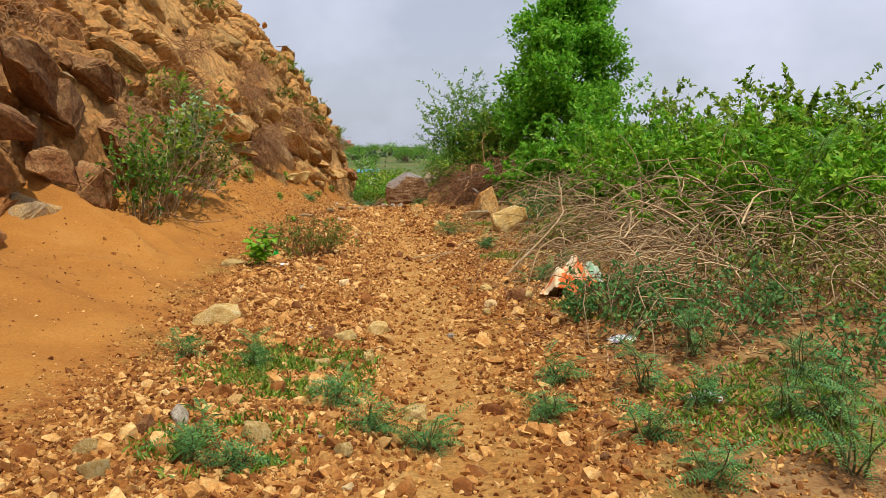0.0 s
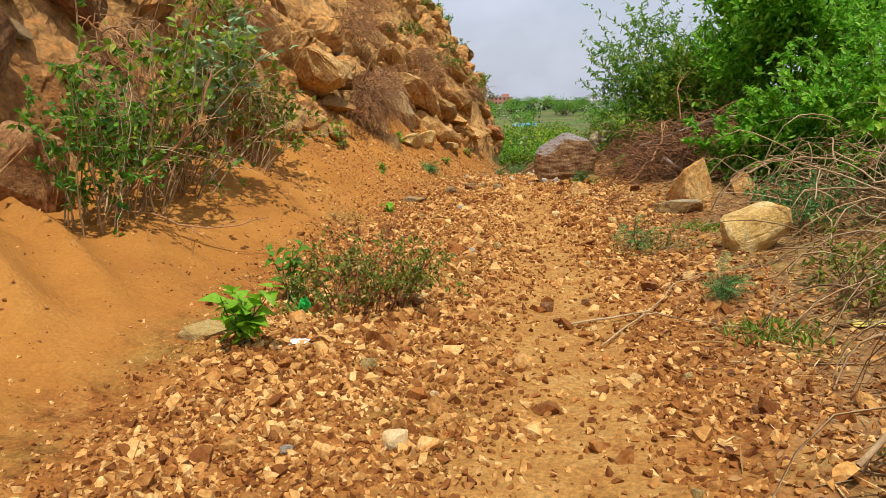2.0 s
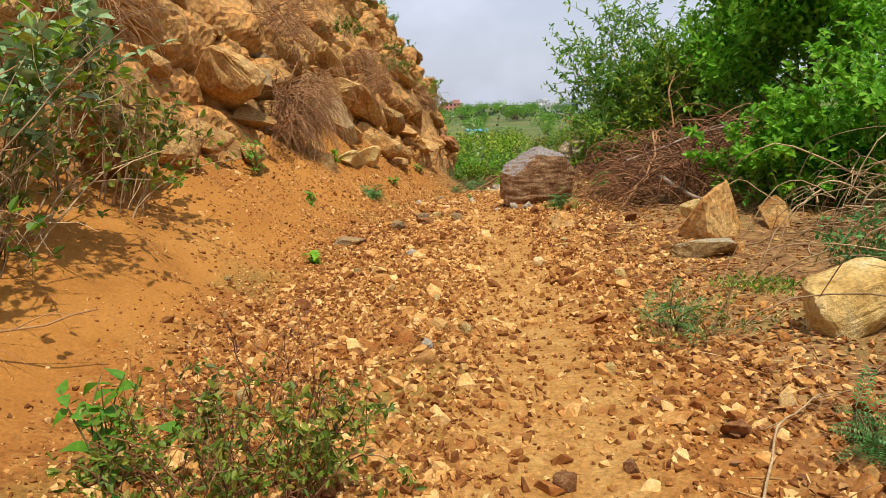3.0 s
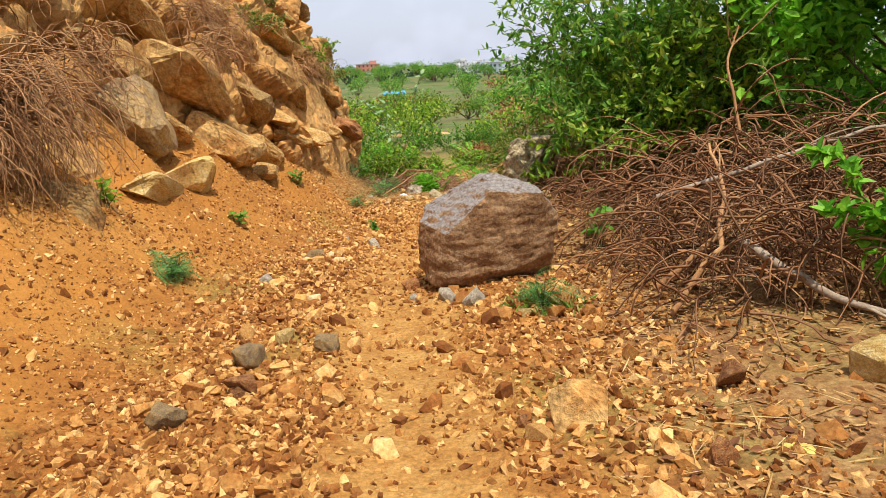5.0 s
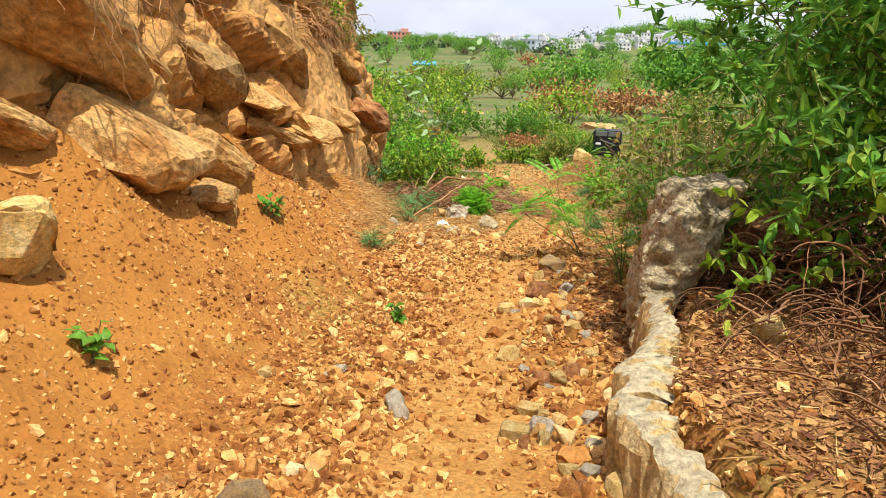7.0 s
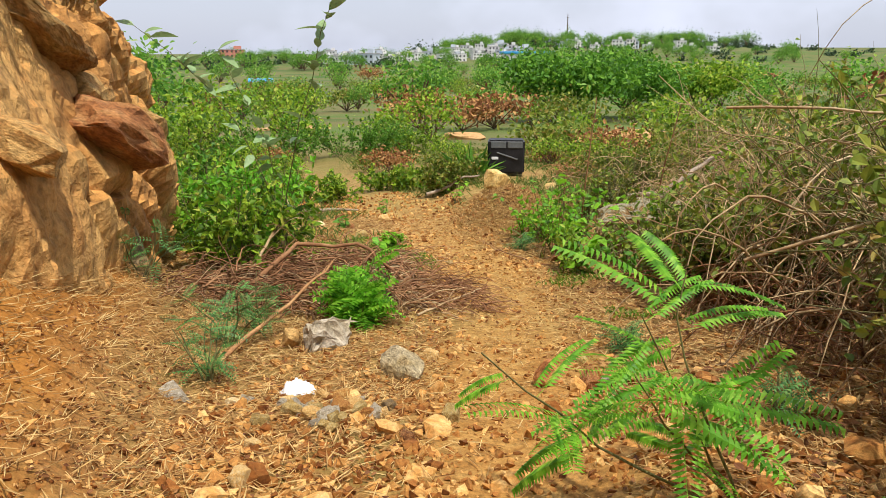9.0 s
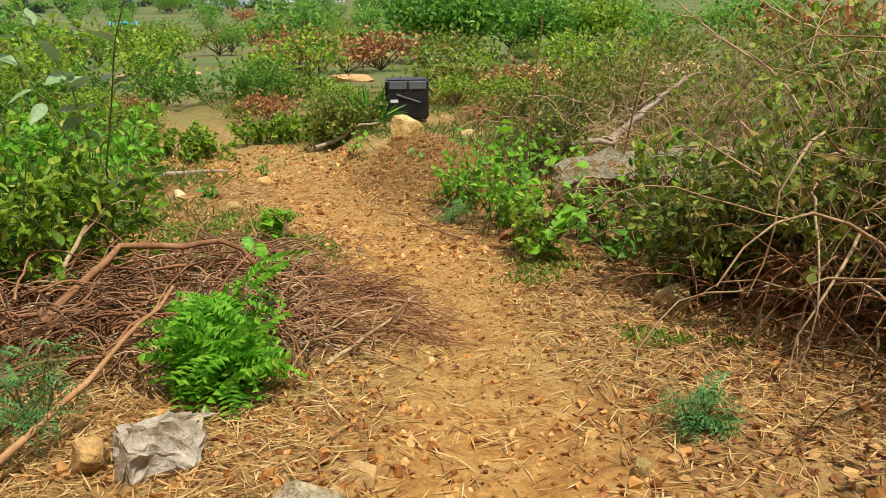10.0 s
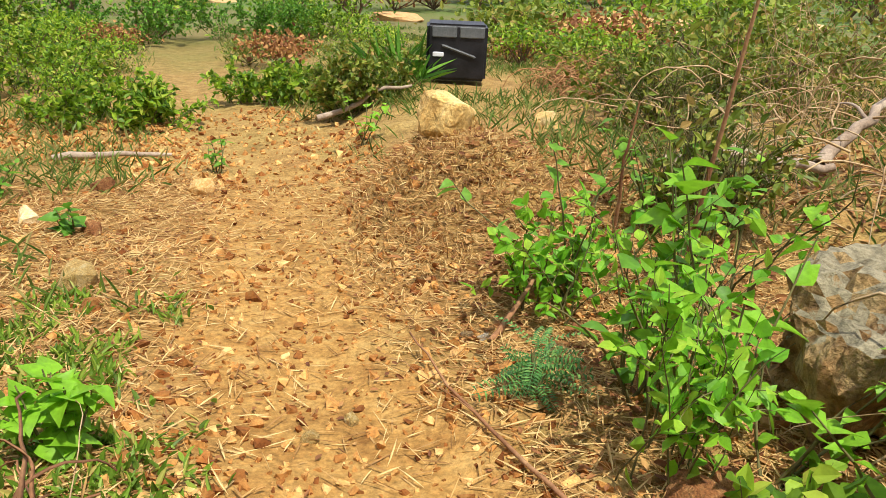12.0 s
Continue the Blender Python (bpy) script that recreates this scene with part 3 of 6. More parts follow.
def leaves(name, at, way, length, width, material, rs, fold=0.25, droop=0.2):
    """Folded pointed leaves from their stalk points along their ways, joined into one mesh."""
    n = len(at)
    way = unit(np.asarray(way))
    side = unit(np.cross(way, rs.normal(size=(n, 3)) * 0.6 + [0, 0, 1.0]))
    up = np.cross(side, way)
    ln = (length * rs.uniform(0.6, 1.25, n))[:, None]
    wd = (width * rs.uniform(0.7, 1.2, n))[:, None] / 2
    tip = at + way * ln - up * ln * droop
    p1, p2 = at + way * ln * 0.33 - up * ln * droop * 0.15, at + way * ln * 0.68 - up * ln * droop * 0.5
    v = np.stack([at, p1 + side * wd + up * wd * fold, p2 + side * wd * 0.8 + up * wd * fold, tip,
                  p2 - side * wd * 0.8 + up * wd * fold, p1 - side * wd + up * wd * fold], 1).reshape(-1, 3)
    b = (np.arange(n) * 6)[:, None]
    f = np.concatenate([b + [0, 1, 2, 3], b + [3, 4, 5, 0]], 0)
    return mesh_of(name, v, f, material)


def shoot(rs, base, way, length, seg=7, wander=0.25, droop=0.0, lift=0.0):
    """A wandering stem."""
    p, d, out = np.array(base, float), unit(np.array(way, float)), [np.array(base, float)]
    for i in range(seg):
        d = unit(d + rs.normal(size=3) * wander + np.array([0, 0, lift - droop * (i / seg)]))
        p = p + d * length / seg
        out.append(p)
    return np.array(out)


def on_stem(rs, line, n, a=0.2, b=1.0):
    """n points along a stem, with its direction there."""
    q = rs.uniform(a, b, n) * (len(line) - 1)
    i = np.minimum(q.astype(int), len(line) - 2)
    f = (q - i)[:, None]
    return line[i] * (1 - f) + line[i + 1] * f, unit(line[i + 1] - line[i])


def bush(name, x, y, size, stems, per, leaf, leaf_material, stem_material, seed, label, category="bush", group="", lean=(0, 0), wander=0.22,
         start=0.25, twigs=2, thick=0.008, z=None, droop=0.15, bare=0):
    """A shrub of wandering stems with side twigs, its leaves set along them. size: radius x, radius y, height."""
    rs = np.random.RandomState(seed)
    root = tagged(new(name), label, category, group)
    bz = (H(x, y) if z is None else z) - 0.04
    root.location = (x, y, bz)
    lines, rad, at, way = [], [], [], []
    for _ in range(stems):
        a, r = rs.uniform(0, 2 * math.pi), math.sqrt(rs.uniform(0, 1))
        bx, by = math.cos(a) * r * size[0] * 0.55, math.sin(a) * r * size[1] * 0.55
        foot = (H(x + bx, y + by) - 0.03 - bz) if z is None else 0.0
        w = (math.cos(a) * r * 0.55 * size[0] / size[2] + lean[0] + rs.normal() * 0.08, math.sin(a) * r * 0.55 * size[1] / size[2] + lean[1] + rs.normal() * 0.08, 1)
        line = shoot(rs, (bx, by, foot), w, size[2] * rs.uniform(0.6, 1.08), 8, wander * 0.6, droop * r)
        if x > 1 and np.any(x + line[:, 0] - along(LINE, y + line[:, 1]) < 0.55):
            continue
        lines.append(line)
        rad.append(thick * rs.uniform(0.7, 1.3))
        branch = [line]
        for _ in range(twigs):
            p, d = on_stem(rs, line, 1, 0.25, 0.9)
            s = shoot(rs, p[0], d[0] * 0.5 + rs.normal(size=3) * 0.7 + [0, 0, 0.25], size[2] * rs.uniform(0.18, 0.42), 5, wander, droop)
            if x > 1 and np.any(x + s[:, 0] - along(LINE, y + s[:, 1]) < 0.55):
                continue
            lines.append(s)
            rad.append(thick * 0.5)
            branch.append(s)
        if rs.rand() < bare:
            continue
        n = int(per * rs.uniform(0.6, 1.4))
        for k, b in enumerate(branch):
            m = n // len(branch)
            if m:
                p, d = on_stem(rs, b, m, start if k == 0 else 0.1, 1.0)
                at.append(p)
                way.append(d * 0.35 + rs.normal(size=(m, 3)) * 0.75 + [0, 0, 0.1])
    part("branchwork", tubes("branchwork", lines, rad, [r * 0.3 for r in rad], stem_material, 4), root)["kind"] = "stuff"
    if at:
        part("foliage", leaves("foliage", np.concatenate(at), np.concatenate(way), leaf[0], leaf[1], leaf_material, rs), root)["kind"] = "stuff"
    return root


def tree(name, x, y, height, spread_r, seed, leaf, leaf_material, n_leaves, label, trunk_r=0.08, low=0.15, limbs=26, shape=1.0, group=""):
    """Trunk, limbs that thin out upwards, twigs, and leaves along the twigs. shape: 1 tapers to a point, 0 spreads out flat."""
    rs = np.random.RandomState(seed)
    root = tagged(new(name), label, "tree", group)
    root.location = (x, y, H(x, y) - 0.05)
    trunk = shoot(rs, (0, 0, 0), (rs.normal() * 0.05, rs.normal() * 0.05, 1), height * (0.95 if shape > 0.5 else 0.6), 10, 0.05)
    big, small = [], []
    for i in range(limbs):
        f = low + (1 - low) * (i / limbs) ** 0.9
        q = f * (len(trunk) - 1)
        k = min(int(q), len(trunk) - 2)
        p = trunk[k] * (1 - q + k) + trunk[k + 1] * (q - k)
        a = i * 2.4 + rs.normal() * 0.4
        reach_r = spread_r * ((1 - f) ** 0.5 * 0.95 + 0.16 if shape > 0.5 else rs.uniform(0.6, 1.0))
        up_w = 0.55 if shape > 0.5 else 0.45
        big.append(shoot(rs, p, (math.cos(a), math.sin(a), up_w), reach_r * rs.uniform(0.8, 1.15), 7, 0.14, 0.0, 0.04))
        for _ in range(7):
            s, d = on_stem(rs, big[-1], 1, 0.25, 1.0)
            small.append(shoot(rs, s[0], d[0] * 0.6 + rs.normal(size=3) * 0.6 + [0, 0, 0.2], reach_r * rs.uniform(0.2, 0.45), 5, 0.2, 0.1))
    part("trunk", tubes("trunk", [trunk], trunk_r, trunk_r * 0.25, M_BARK, 8), root)
    for b in big:
        part("limb", tubes("limb", [b], trunk_r * 0.35, trunk_r * 0.08, M_BARK, 5), root)
    part("twig_work", tubes("twig_work", small, trunk_r * 0.09, trunk_r * 0.03, M_BARK, 3), root)["kind"] = "stuff"
    at, way = [], []
    every = small + big
    for b in every:
        m = int(n_leaves / len(every) * rs.uniform(0.5, 1.5))
        p, d = on_stem(rs, b, m, 0.25, 1.0)
        at.append(p + rs.normal(size=p.shape) * 0.085 * spread_r / 1.5)
        way.append(d * 0.5 + rs.normal(size=p.shape) * 0.6 + [0, 0, -0.05])
    part("crown", leaves("crown", np.concatenate(at), np.concatenate(way), leaf[0], leaf[1], leaf_material, rs), root)
    return root


def tangle(name, box, n, length, radius, material, seed, label, category="dry brush", arch=0.6, seg=9, sides=3, ups=0.7, kind="", group=""):
    """Loose dry stems arching over one another above a patch of ground. box: x0, x1, y0, y1, height."""
    rs = np.random.RandomState(seed)
    x0, x1, y0, y1, high = box
    cx, cyy = (x0 + x1) / 2, (y0 + y1) / 2
    lines, rad = [], []
    for _ in range(n):
        x, y = rs.uniform(x0, x1), rs.uniform(y0, y1)
        edge = 1 - max(abs(x - cx) / (x1 - x0), abs(y - cyy) / (y1 - y0)) * 1.2
        h = H(x, y) + rs.uniform(0, high) * max(edge, 0.15)
        a = rs.uniform(0, 2 * math.pi)
        line = shoot(rs, (x, y, h), (math.cos(a), math.sin(a), ups * rs.uniform(-0.3, 1)), length * rs.uniform(0.4, 1.2), seg, 0.16, arch)
        g = ground_at(line[:, 0], line[:, 1]) + 0.01
        line[:, 2] = np.maximum(line[:, 2], g)
        lines.append(line)
        rad.append(radius * rs.uniform(0.5, 1.5))
    root = tagged(new(name), label, category, group, kind)
    root.location = (cx, cyy, H(cx, cyy))
    lines = [line - np.array(root.location) for line in lines]
    order = sorted(range(n), key=lambda i: -rad[i])
    for i in order[:60]:
        part("stem", tubes("stem", [lines[i]], rad[i], rad[i] * 0.4, material, sides + 1), root)
    rest = order[60:]
    part("stem_mass", tubes("stem_mass", [lines[i] for i in rest], [rad[i] for i in rest], [rad[i] * 0.4 for i in rest], material, sides), root)["kind"] = "stuff"
    return root


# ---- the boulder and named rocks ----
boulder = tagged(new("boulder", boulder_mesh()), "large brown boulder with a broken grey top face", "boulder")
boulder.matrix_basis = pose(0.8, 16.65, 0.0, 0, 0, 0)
set_rock("rock", 12, (0.68, 0.4, 0.66), M_ROCK_PALE, 2.62, 10.75, 10, 0.1, label="pale yellow angular rock half hidden by dry brush", points=12)
set_rock("rock", 15, (0.62, 0.5, 0.8), M_ROCK, 2.36, 13.55, 40, 0.08, (8, 0), label="tan upright rock beside the track")
set_rock("rock", 18, (0.38, 0.34, 0.46), M_ROCK, 2.95, 13.75, 10, 0.1, label="small tan rock beside a larger one")
set_rock("rock", 21, (0.6, 0.4, 0.22), M_LEDGE, 2.2, 12.8, -15, 0.1, (0, -8), label="flat pale slab of rock beside the track")
set_rock("rock", 24, (0.3, 0.28, 0.3), M_ROCK, 1.08, 14.35, 0, 0.1, label="yellow-brown stone at the side of the track")
set_rock("rock", 27, (0.4, 0.26, 0.12), M_ROCK_GREY, -0.95, 13.65, 25, 0.1, label="flat dark grey stone among the rubble")
set_rock("rock", 30, (0.3, 0.27, 0.27), M_WHITE_ROCK, -0.45, 24.7, 10, 0.1, label="chalky white rock beside the track", points=34, rough=0.14)
set_rock("rock", 34, (0.36, 0.22, 0.28), M_LICHEN, -0.08, 24.24, -35, 0.14, (-8, 24), label="wedge-shaped grey-white rock beside the track", points=10, rough=0.08)
set_rock("rock", 36, (0.16, 0.15, 0.18), M_ROCK_RED, 0.62, 24.0, 0, 0.06, label="rusty brown rock on the track")
set_rock("rock", 39, (0.13, 0.11, 0.18), M_ROCK, -0.65, 24.7, 30, 0.08, (0, 15), label="tan rock leaning by a white one")


def hull_rock(name, points, material, label, category="rock", fine=0.05, rough=0.02, seed=0, group=""):
    """A rock of a designed shape: the hull of its corners, broken up finely and roughened; points in world metres."""
    base = np.mean(points, axis=0)
    bm = bmesh.new()
    for q in points:
        bm.verts.new(np.array(q) - base)
    got = bmesh.ops.convex_hull(bm, input=bm.verts)
    bmesh.ops.delete(bm, geom=[g for g in got["geom_interior"] if isinstance(g, bmesh.types.BMVert)], context="VERTS")
    bmesh.ops.triangulate(bm, faces=bm.faces[:])
    for _ in range(5):
        bmesh.ops.subdivide_edges(bm, edges=[e for e in bm.edges if e.calc_length() > fine], cuts=1)
        bmesh.ops.triangulate(bm, faces=bm.faces[:])
    bmesh.ops.smooth_vert(bm, verts=bm.verts[:], factor=0.5, use_axis_x=True, use_axis_y=True, use_axis_z=True)
    bm.normal_update()
    off = Vector((seed * 1.3, seed * 2.9, 0))
    for v in bm.verts:
        bed = Vector((v.co.x * 3, v.co.y * 3, v.co.z * 14)) + off
        v.co += v.normal * rough * (1.6 * noise.fractal(v.co * 3.5 + off, 0.7, 2.1, 6) + 0.8 * noise.noise(bed) + 0.6 * (noise.cell(v.co * 9 + off) - 0.5))
    me = bpy.data.meshes.new(name)
    bm.to_mesh(me)
    bm.free()
    me.materials.append(material)
    ob = new(name, me)
    ob.location = base
    return tagged(ob, label, category, group)


hull_rock("rock", ((0.9, 19.95, -0.35), (1.02, 20.0, -0.35), (0.92, 20.6, -0.35), (0.9, 19.95, 0.08), (1.2, 19.88, 0.24), (1.04, 19.98, 0.5), (1.16, 20.02, 0.62), (1.5, 20.1, 0.62),
                   (1.5, 20.7, 0.58), (1.08, 20.75, 0.5), (1.36, 20.0, 0.34), (1.3, 20.5, -0.3)), M_LICHEN, "lichen-grey upright rock overhung by a bush", seed=3, rough=0.03)
set_rock("rock", 49, (0.9, 0.7, 0.75), M_ROCK_DARK, 1.95, 20.55, 30, 0.1, label="dark rock half buried in roots under a bush", points=22, rough=0.1)


def ledge(line, label):
    """A low kerb of bedrock along the track, its top worn pale and its flank steep and broken."""
    n, k = 90, 9
    q = np.linspace(0, len(line) - 1, n)
    p = np.stack([np.interp(q, np.arange(len(line)), [r[c] for r in line]) for c in range(4)], 1)
    side = np.gradient(p[:, :2], axis=0)
    side = np.stack([side[:, 1], -side[:, 0]], 1)
    side /= np.linalg.norm(side, axis=1)[:, None]
    verts = []
    for i in range(n):
        for m, (o, h) in enumerate(((-0.04, -0.4), (-0.03, -0.2), (-0.015, -0.06), (0.0, -0.01), (0.03, 0.012), (0.5, 0.02), (0.9, -0.01), (1.0, -0.1), (1.05, -0.4))):
            w = p[i, 3] * o if m > 4 else o
            r = 0.1 * (fbm(np.array([i * 0.6]), np.array([m * 0.9]), 91)[0] - 0.5) + 0.03 * (vnoise(np.array([i * 1.3]), np.array([m * 2.1]), 95)[0] - 0.5)
            b = 0.05 * (vnoise(np.array([i * 0.16]), np.array([m * 0.3]), 93)[0] - 0.5)
            verts.append((p[i, 0] + side[i, 0] * (w + r + b), p[i, 1] + side[i, 1] * (w + r), p[i, 2] + h + r * 0.8))
    g = np.arange(n * k).reshape(n, k)
    f = np.stack([g[:-1, :-1].ravel(), g[:-1, 1:].ravel(), g[1:, 1:].ravel(), g[1:, :-1].ravel()], 1).tolist()
    f += [g[0, ::-1].tolist(), g[-1].tolist()]
    return tagged(new("rock_ledge", mesh_of("rock_ledge", verts, f, M_LEDGE)), label, "rock ledge")


ledge(((0.84, 17.2, 0.02, 0.16), (0.72, 17.65, 0.06, 0.15), (0.61, 18.05, 0.09, 0.17), (0.56, 18.32, 0.1, 0.22), (0.64, 18.66, 0.1, 0.2), (0.76, 18.95, 0.1, 0.13), (0.88, 19.3, 0.06, 0.12), (0.9, 19.8, 0.02, 0.14)),
      "low curving ledge of pale bedrock along the track")
# flat rock over a hollowed earth bank
hull_rock("rock", ((1.95, 27.35, -0.78), (1.98, 27.25, -0.66), (2.12, 27.15, -0.6), (2.9, 27.0, -0.6), (4.4, 27.0, -0.64), (4.5, 27.85, -0.6), (2.2, 27.8, -0.58), (1.94, 27.6, -0.68), (2.0, 27.35, -1.0),
                   (2.05, 27.75, -1.0), (2.25, 27.3, -1.0), (2.9, 27.16, -0.76), (4.4, 27.2, -0.78), (4.4, 27.85, -0.85)), M_FLATROCK, "big flat rock with a lichen-grey top over red earth", seed=5, rough=0.035, fine=0.06)
hull_rock("earth_bank", ((2.15, 27.3, -1.2), (2.3, 27.3, -0.78), (4.4, 27.3, -0.76), (4.5, 27.2, -1.2), (4.4, 27.75, -0.72), (2.2, 27.7, -0.8), (2.1, 27.8, -1.2), (4.5, 27.85, -1.2)),
          M_SLAB, "hollowed bank of red earth under a flat rock", "earth bank", 0.06, 0.06, 6)
set_rock("rock", 51, (0.4, 0.36, 0.36), M_ROCK_PALE, 1.52, 30.05, 0, 0.06, label="rounded yellow-orange rock on a mound", points=34, rough=0.04)
set_rock("rock", 55, (1.0, 0.6, 0.5), M_ROCK_RED, 2.5, 25.6, 20, 0.25, label="crumbling reddish earth bank under bushes", points=26, rough=0.08)
set_rock("rock", 57, (0.3, 0.26, 0.2), M_ROCK_PALE, 2.55, 31.3, 20, 0.1, label="pale rock in the grass")
set_rock("rock", 58, (0.6, 0.45, 0.2), M_LEDGE, 3.6, 30.5, 10, 0.1, label="flat grey slab among dry stems", points=12)

# ---- vegetation, the large masses ----
tree("tree", 4.35, 18.2, 4.9, 1.75, 101, (0.12, 0.06), L_YOUNG, 46000, "bright green leafy young tree beyond the hedge", 0.05, 0.03, 70)
bush("bush", 2.75, 20.2, (1.5, 1.3, 3.1), 64, 330, (0.11, 0.036), L_DARK, M_STEM, 103, "tall dark green bush with slender leaves", twigs=8, thick=0.007, start=0.12, wander=0.3)
bush("bush", 2.9, 19.2, (1.0, 0.8, 2.2), 34, 180, (0.09, 0.042), L_HEDGE, M_STEM, 104, "yellow-green leafy bush above the bank", twigs=6, thick=0.006, start=0.3, wander=0.3)
for i, (x, y, rx, ry, h, lm) in enumerate(((4.6, 11.0, 1.2, 1.6, 1.6, L_LIME), (5.2, 7.8, 1.3, 1.6, 1.5, L_LIME), (4.6, 13.6, 1.3, 1.5, 1.9, L_YOUNG),
                                           (6.6, 10.4, 1.6, 1.8, 2.0, L_HEDGE), (7.6, 7.2, 1.7, 1.8, 2.0, L_LIME), (6.8, 14.0, 1.8, 1.8, 2.2, L_HEDGE),
                                           (3.6, 15.0, 0.9, 1.1, 1.2, L_YOUNG), (9.5, 11.5, 2.0, 2.2, 2.2, L_HEDGE))):
    bush("bush", x, y, (rx, ry, h), 44, 240, (0.09, 0.05), lm, M_STEM, 120 + i, "dense green hedge bush overgrown with creepers", group="hedge bushes", twigs=4, start=0.08)
tangle("dry_brush", (2.9, 6.6, 4.6, 9.4, 1.0), 900, 1.5, 0.007, M_DRY, 140, "heap of tan dry creeper stems", group="dry brush heaps")
tangle("dry_brush", (2.9, 5.5, 9.4, 13.4, 1.1), 460, 1.4, 0.006, M_DRY, 141, "tangle of tan dry stems before the hedge", group="dry brush heaps")
tangle("brush_heap", (1.75, 4.2, 15.4, 18.2, 1.15), 1700, 0.8, 0.0075, M_RUST, 142, "heap of cut reddish-brown branches", "branch heap")
for i, (x, y, rx, ry, h, per, bare) in enumerate(((2.0, 22.4, 0.7, 0.9, 1.4, 60, 0.35), (1.5, 21.5, 0.5, 0.6, 1.25, 75, 0.25), (2.9, 23.6, 0.9, 1.0, 1.6, 60, 0.45), (4.2, 25.9, 1.2, 1.2, 1.7, 70, 0.4),
                                                  (3.6, 31.2, 0.6, 0.5, 0.6, 20, 0.6), (5.2, 29.4, 1.0, 1.1, 1.3, 40, 0.5), (4.9, 27.6, 0.9, 0.9, 1.3, 40, 0.4), (5.2, 23.0, 1.4, 1.4, 2.0, 90, 0.3),
                                                  (3.6, 31.6, 0.8, 0.7, 0.8, 60, 0.4), (5.2, 31.8, 1.2, 1.0, 1.3, 70, 0.4), (2.35, 23.3, 0.6, 0.7, 1.5, 50, 0.45), (3.1, 25.5, 0.5, 0.5, 1.5, 18, 0.75), (2.9, 26.2, 0.5, 0.3, 0.9, 14, 0.6),
                                                  (3.6, 24.8, 0.8, 0.8, 1.7, 34, 0.6), (2.5, 29.0, 0.3, 0.3, 0.6, 20, 0.4), (4.4, 28.9, 0.6, 0.5, 1.2, 22, 0.6), (2.05, 25.7, 0.3, 0.3, 0.8, 40, 0.4), (2.5, 25.05, 0.5, 0.5, 1.2, 50, 0.4), (3.2, 25.3, 0.7, 0.6, 1.5, 50, 0.4), (2.75, 25.75, 0.5, 0.4, 1.0, 44, 0.4))):
    bush("bush", x, y, (rx, ry, h), 60, per, (0.06, 0.034), (L_OLIVE, L_HEDGE)[i % 4 == 3], M_DRY if i % 2 else M_STEM, 160 + i, "straggling olive-green bush with dry stems", group="track-side bushes",
         twigs=4, bare=bare, start=0.1, thick=0.006)
for i, (x, y, rx, ry, h, lm) in enumerate(((-1.25, 27.0, 0.5, 0.6, 0.85, L_HEDGE), (-1.3, 28.1, 0.7, 0.7, 1.0, L_YOUNG), (-0.9, 33.2, 1.0, 0.6, 0.5, L_HEDGE), (0.5, 34.6, 0.9, 0.6, 0.5, L_HEDGE), (-2.2, 35.2, 1.2, 0.8, 0.8, L_HEDGE), (1.3, 33.4, 0.6, 0.5, 0.6, L_OLIVE), (-2.6, 30.4, 1.2, 1.2, 1.2, L_TREE), (-1.9, 29.0, 0.7, 0.7, 1.0, L_HEDGE),
                                           (0.0, 43.5, 1.6, 1.1, 1.3, L_TREE), (-2.6, 42.0, 1.8, 1.4, 1.4, L_TREE), (1.6, 45.0, 1.5, 1.2, 1.0, L_HEDGE), (-4.8, 40.0, 1.6, 1.4, 1.4, L_HEDGE),
                                           (-3.4, 33.6, 1.0, 1.0, 0.9, L_HEDGE))):
    bush("bush", x, y, (rx, ry, h), 36, 52 if y < 29.5 else 60 if 33 < y < 35.5 else 120, (0.075, 0.042), lm, M_STEM, 180 + i, "leafy green bush at the end of the cliff", group="bushes past the cliff", twigs=4, start=0.08, thick=0.006)

for i, (x, y, h, n) in enumerate(((2.25, 26.5, 0.85, 20), (1.5, 27.3, 0.62, 16), (2.6, 26.55, 0.7, 16), (1.72, 27.75, 0.66, 12), (1.5, 26.75, 0.42, 16), (1.58, 28.4, 0.5, 12))):
    bush("bush", x, y, (0.2, 0.24, h), n, 26, (0.055, 0.036), (L_HEDGE, L_LIME)[i % 2], M_STEM, 200 + i, "slender green bush beside the flat rock", group="bushes by the flat rock", twigs=3, start=0.15, thick=0.004)

# ---- rocks in the cliff ----
KINDS = [rock_mesh("rock_form", 300 + k, (1.0, 1.0, 1.0), M_ROCK, (12, 16, 20)[k % 3], 2, 0.06) for k in range(9)]
KINDS_GREY = [rock_mesh("rock_form", 320 + k, (1.0, 1.0, 1.0), M_ROCK_GREY, 14, 2, 0.06) for k in range(3)]
KINDS_DARK = [rock_mesh("rock_form", 310 + k, (1.0, 1.0, 1.0), M_ROCK_DARK, (12, 16, 20)[k % 3], 2, 0.06) for k in range(6)]
PALE_FORMS = [rock_mesh("rock_form", 340 + k, (1.0, 1.0, 1.0), M_ROCK_PALE, 16, 2, 0.06) for k in range(3)]
RED_FORMS = [rock_mesh("rock_form", 330 + k, (1.0, 1.0, 1.0), M_ROCK_RED, 16, 2, 0.06) for k in range(2)]


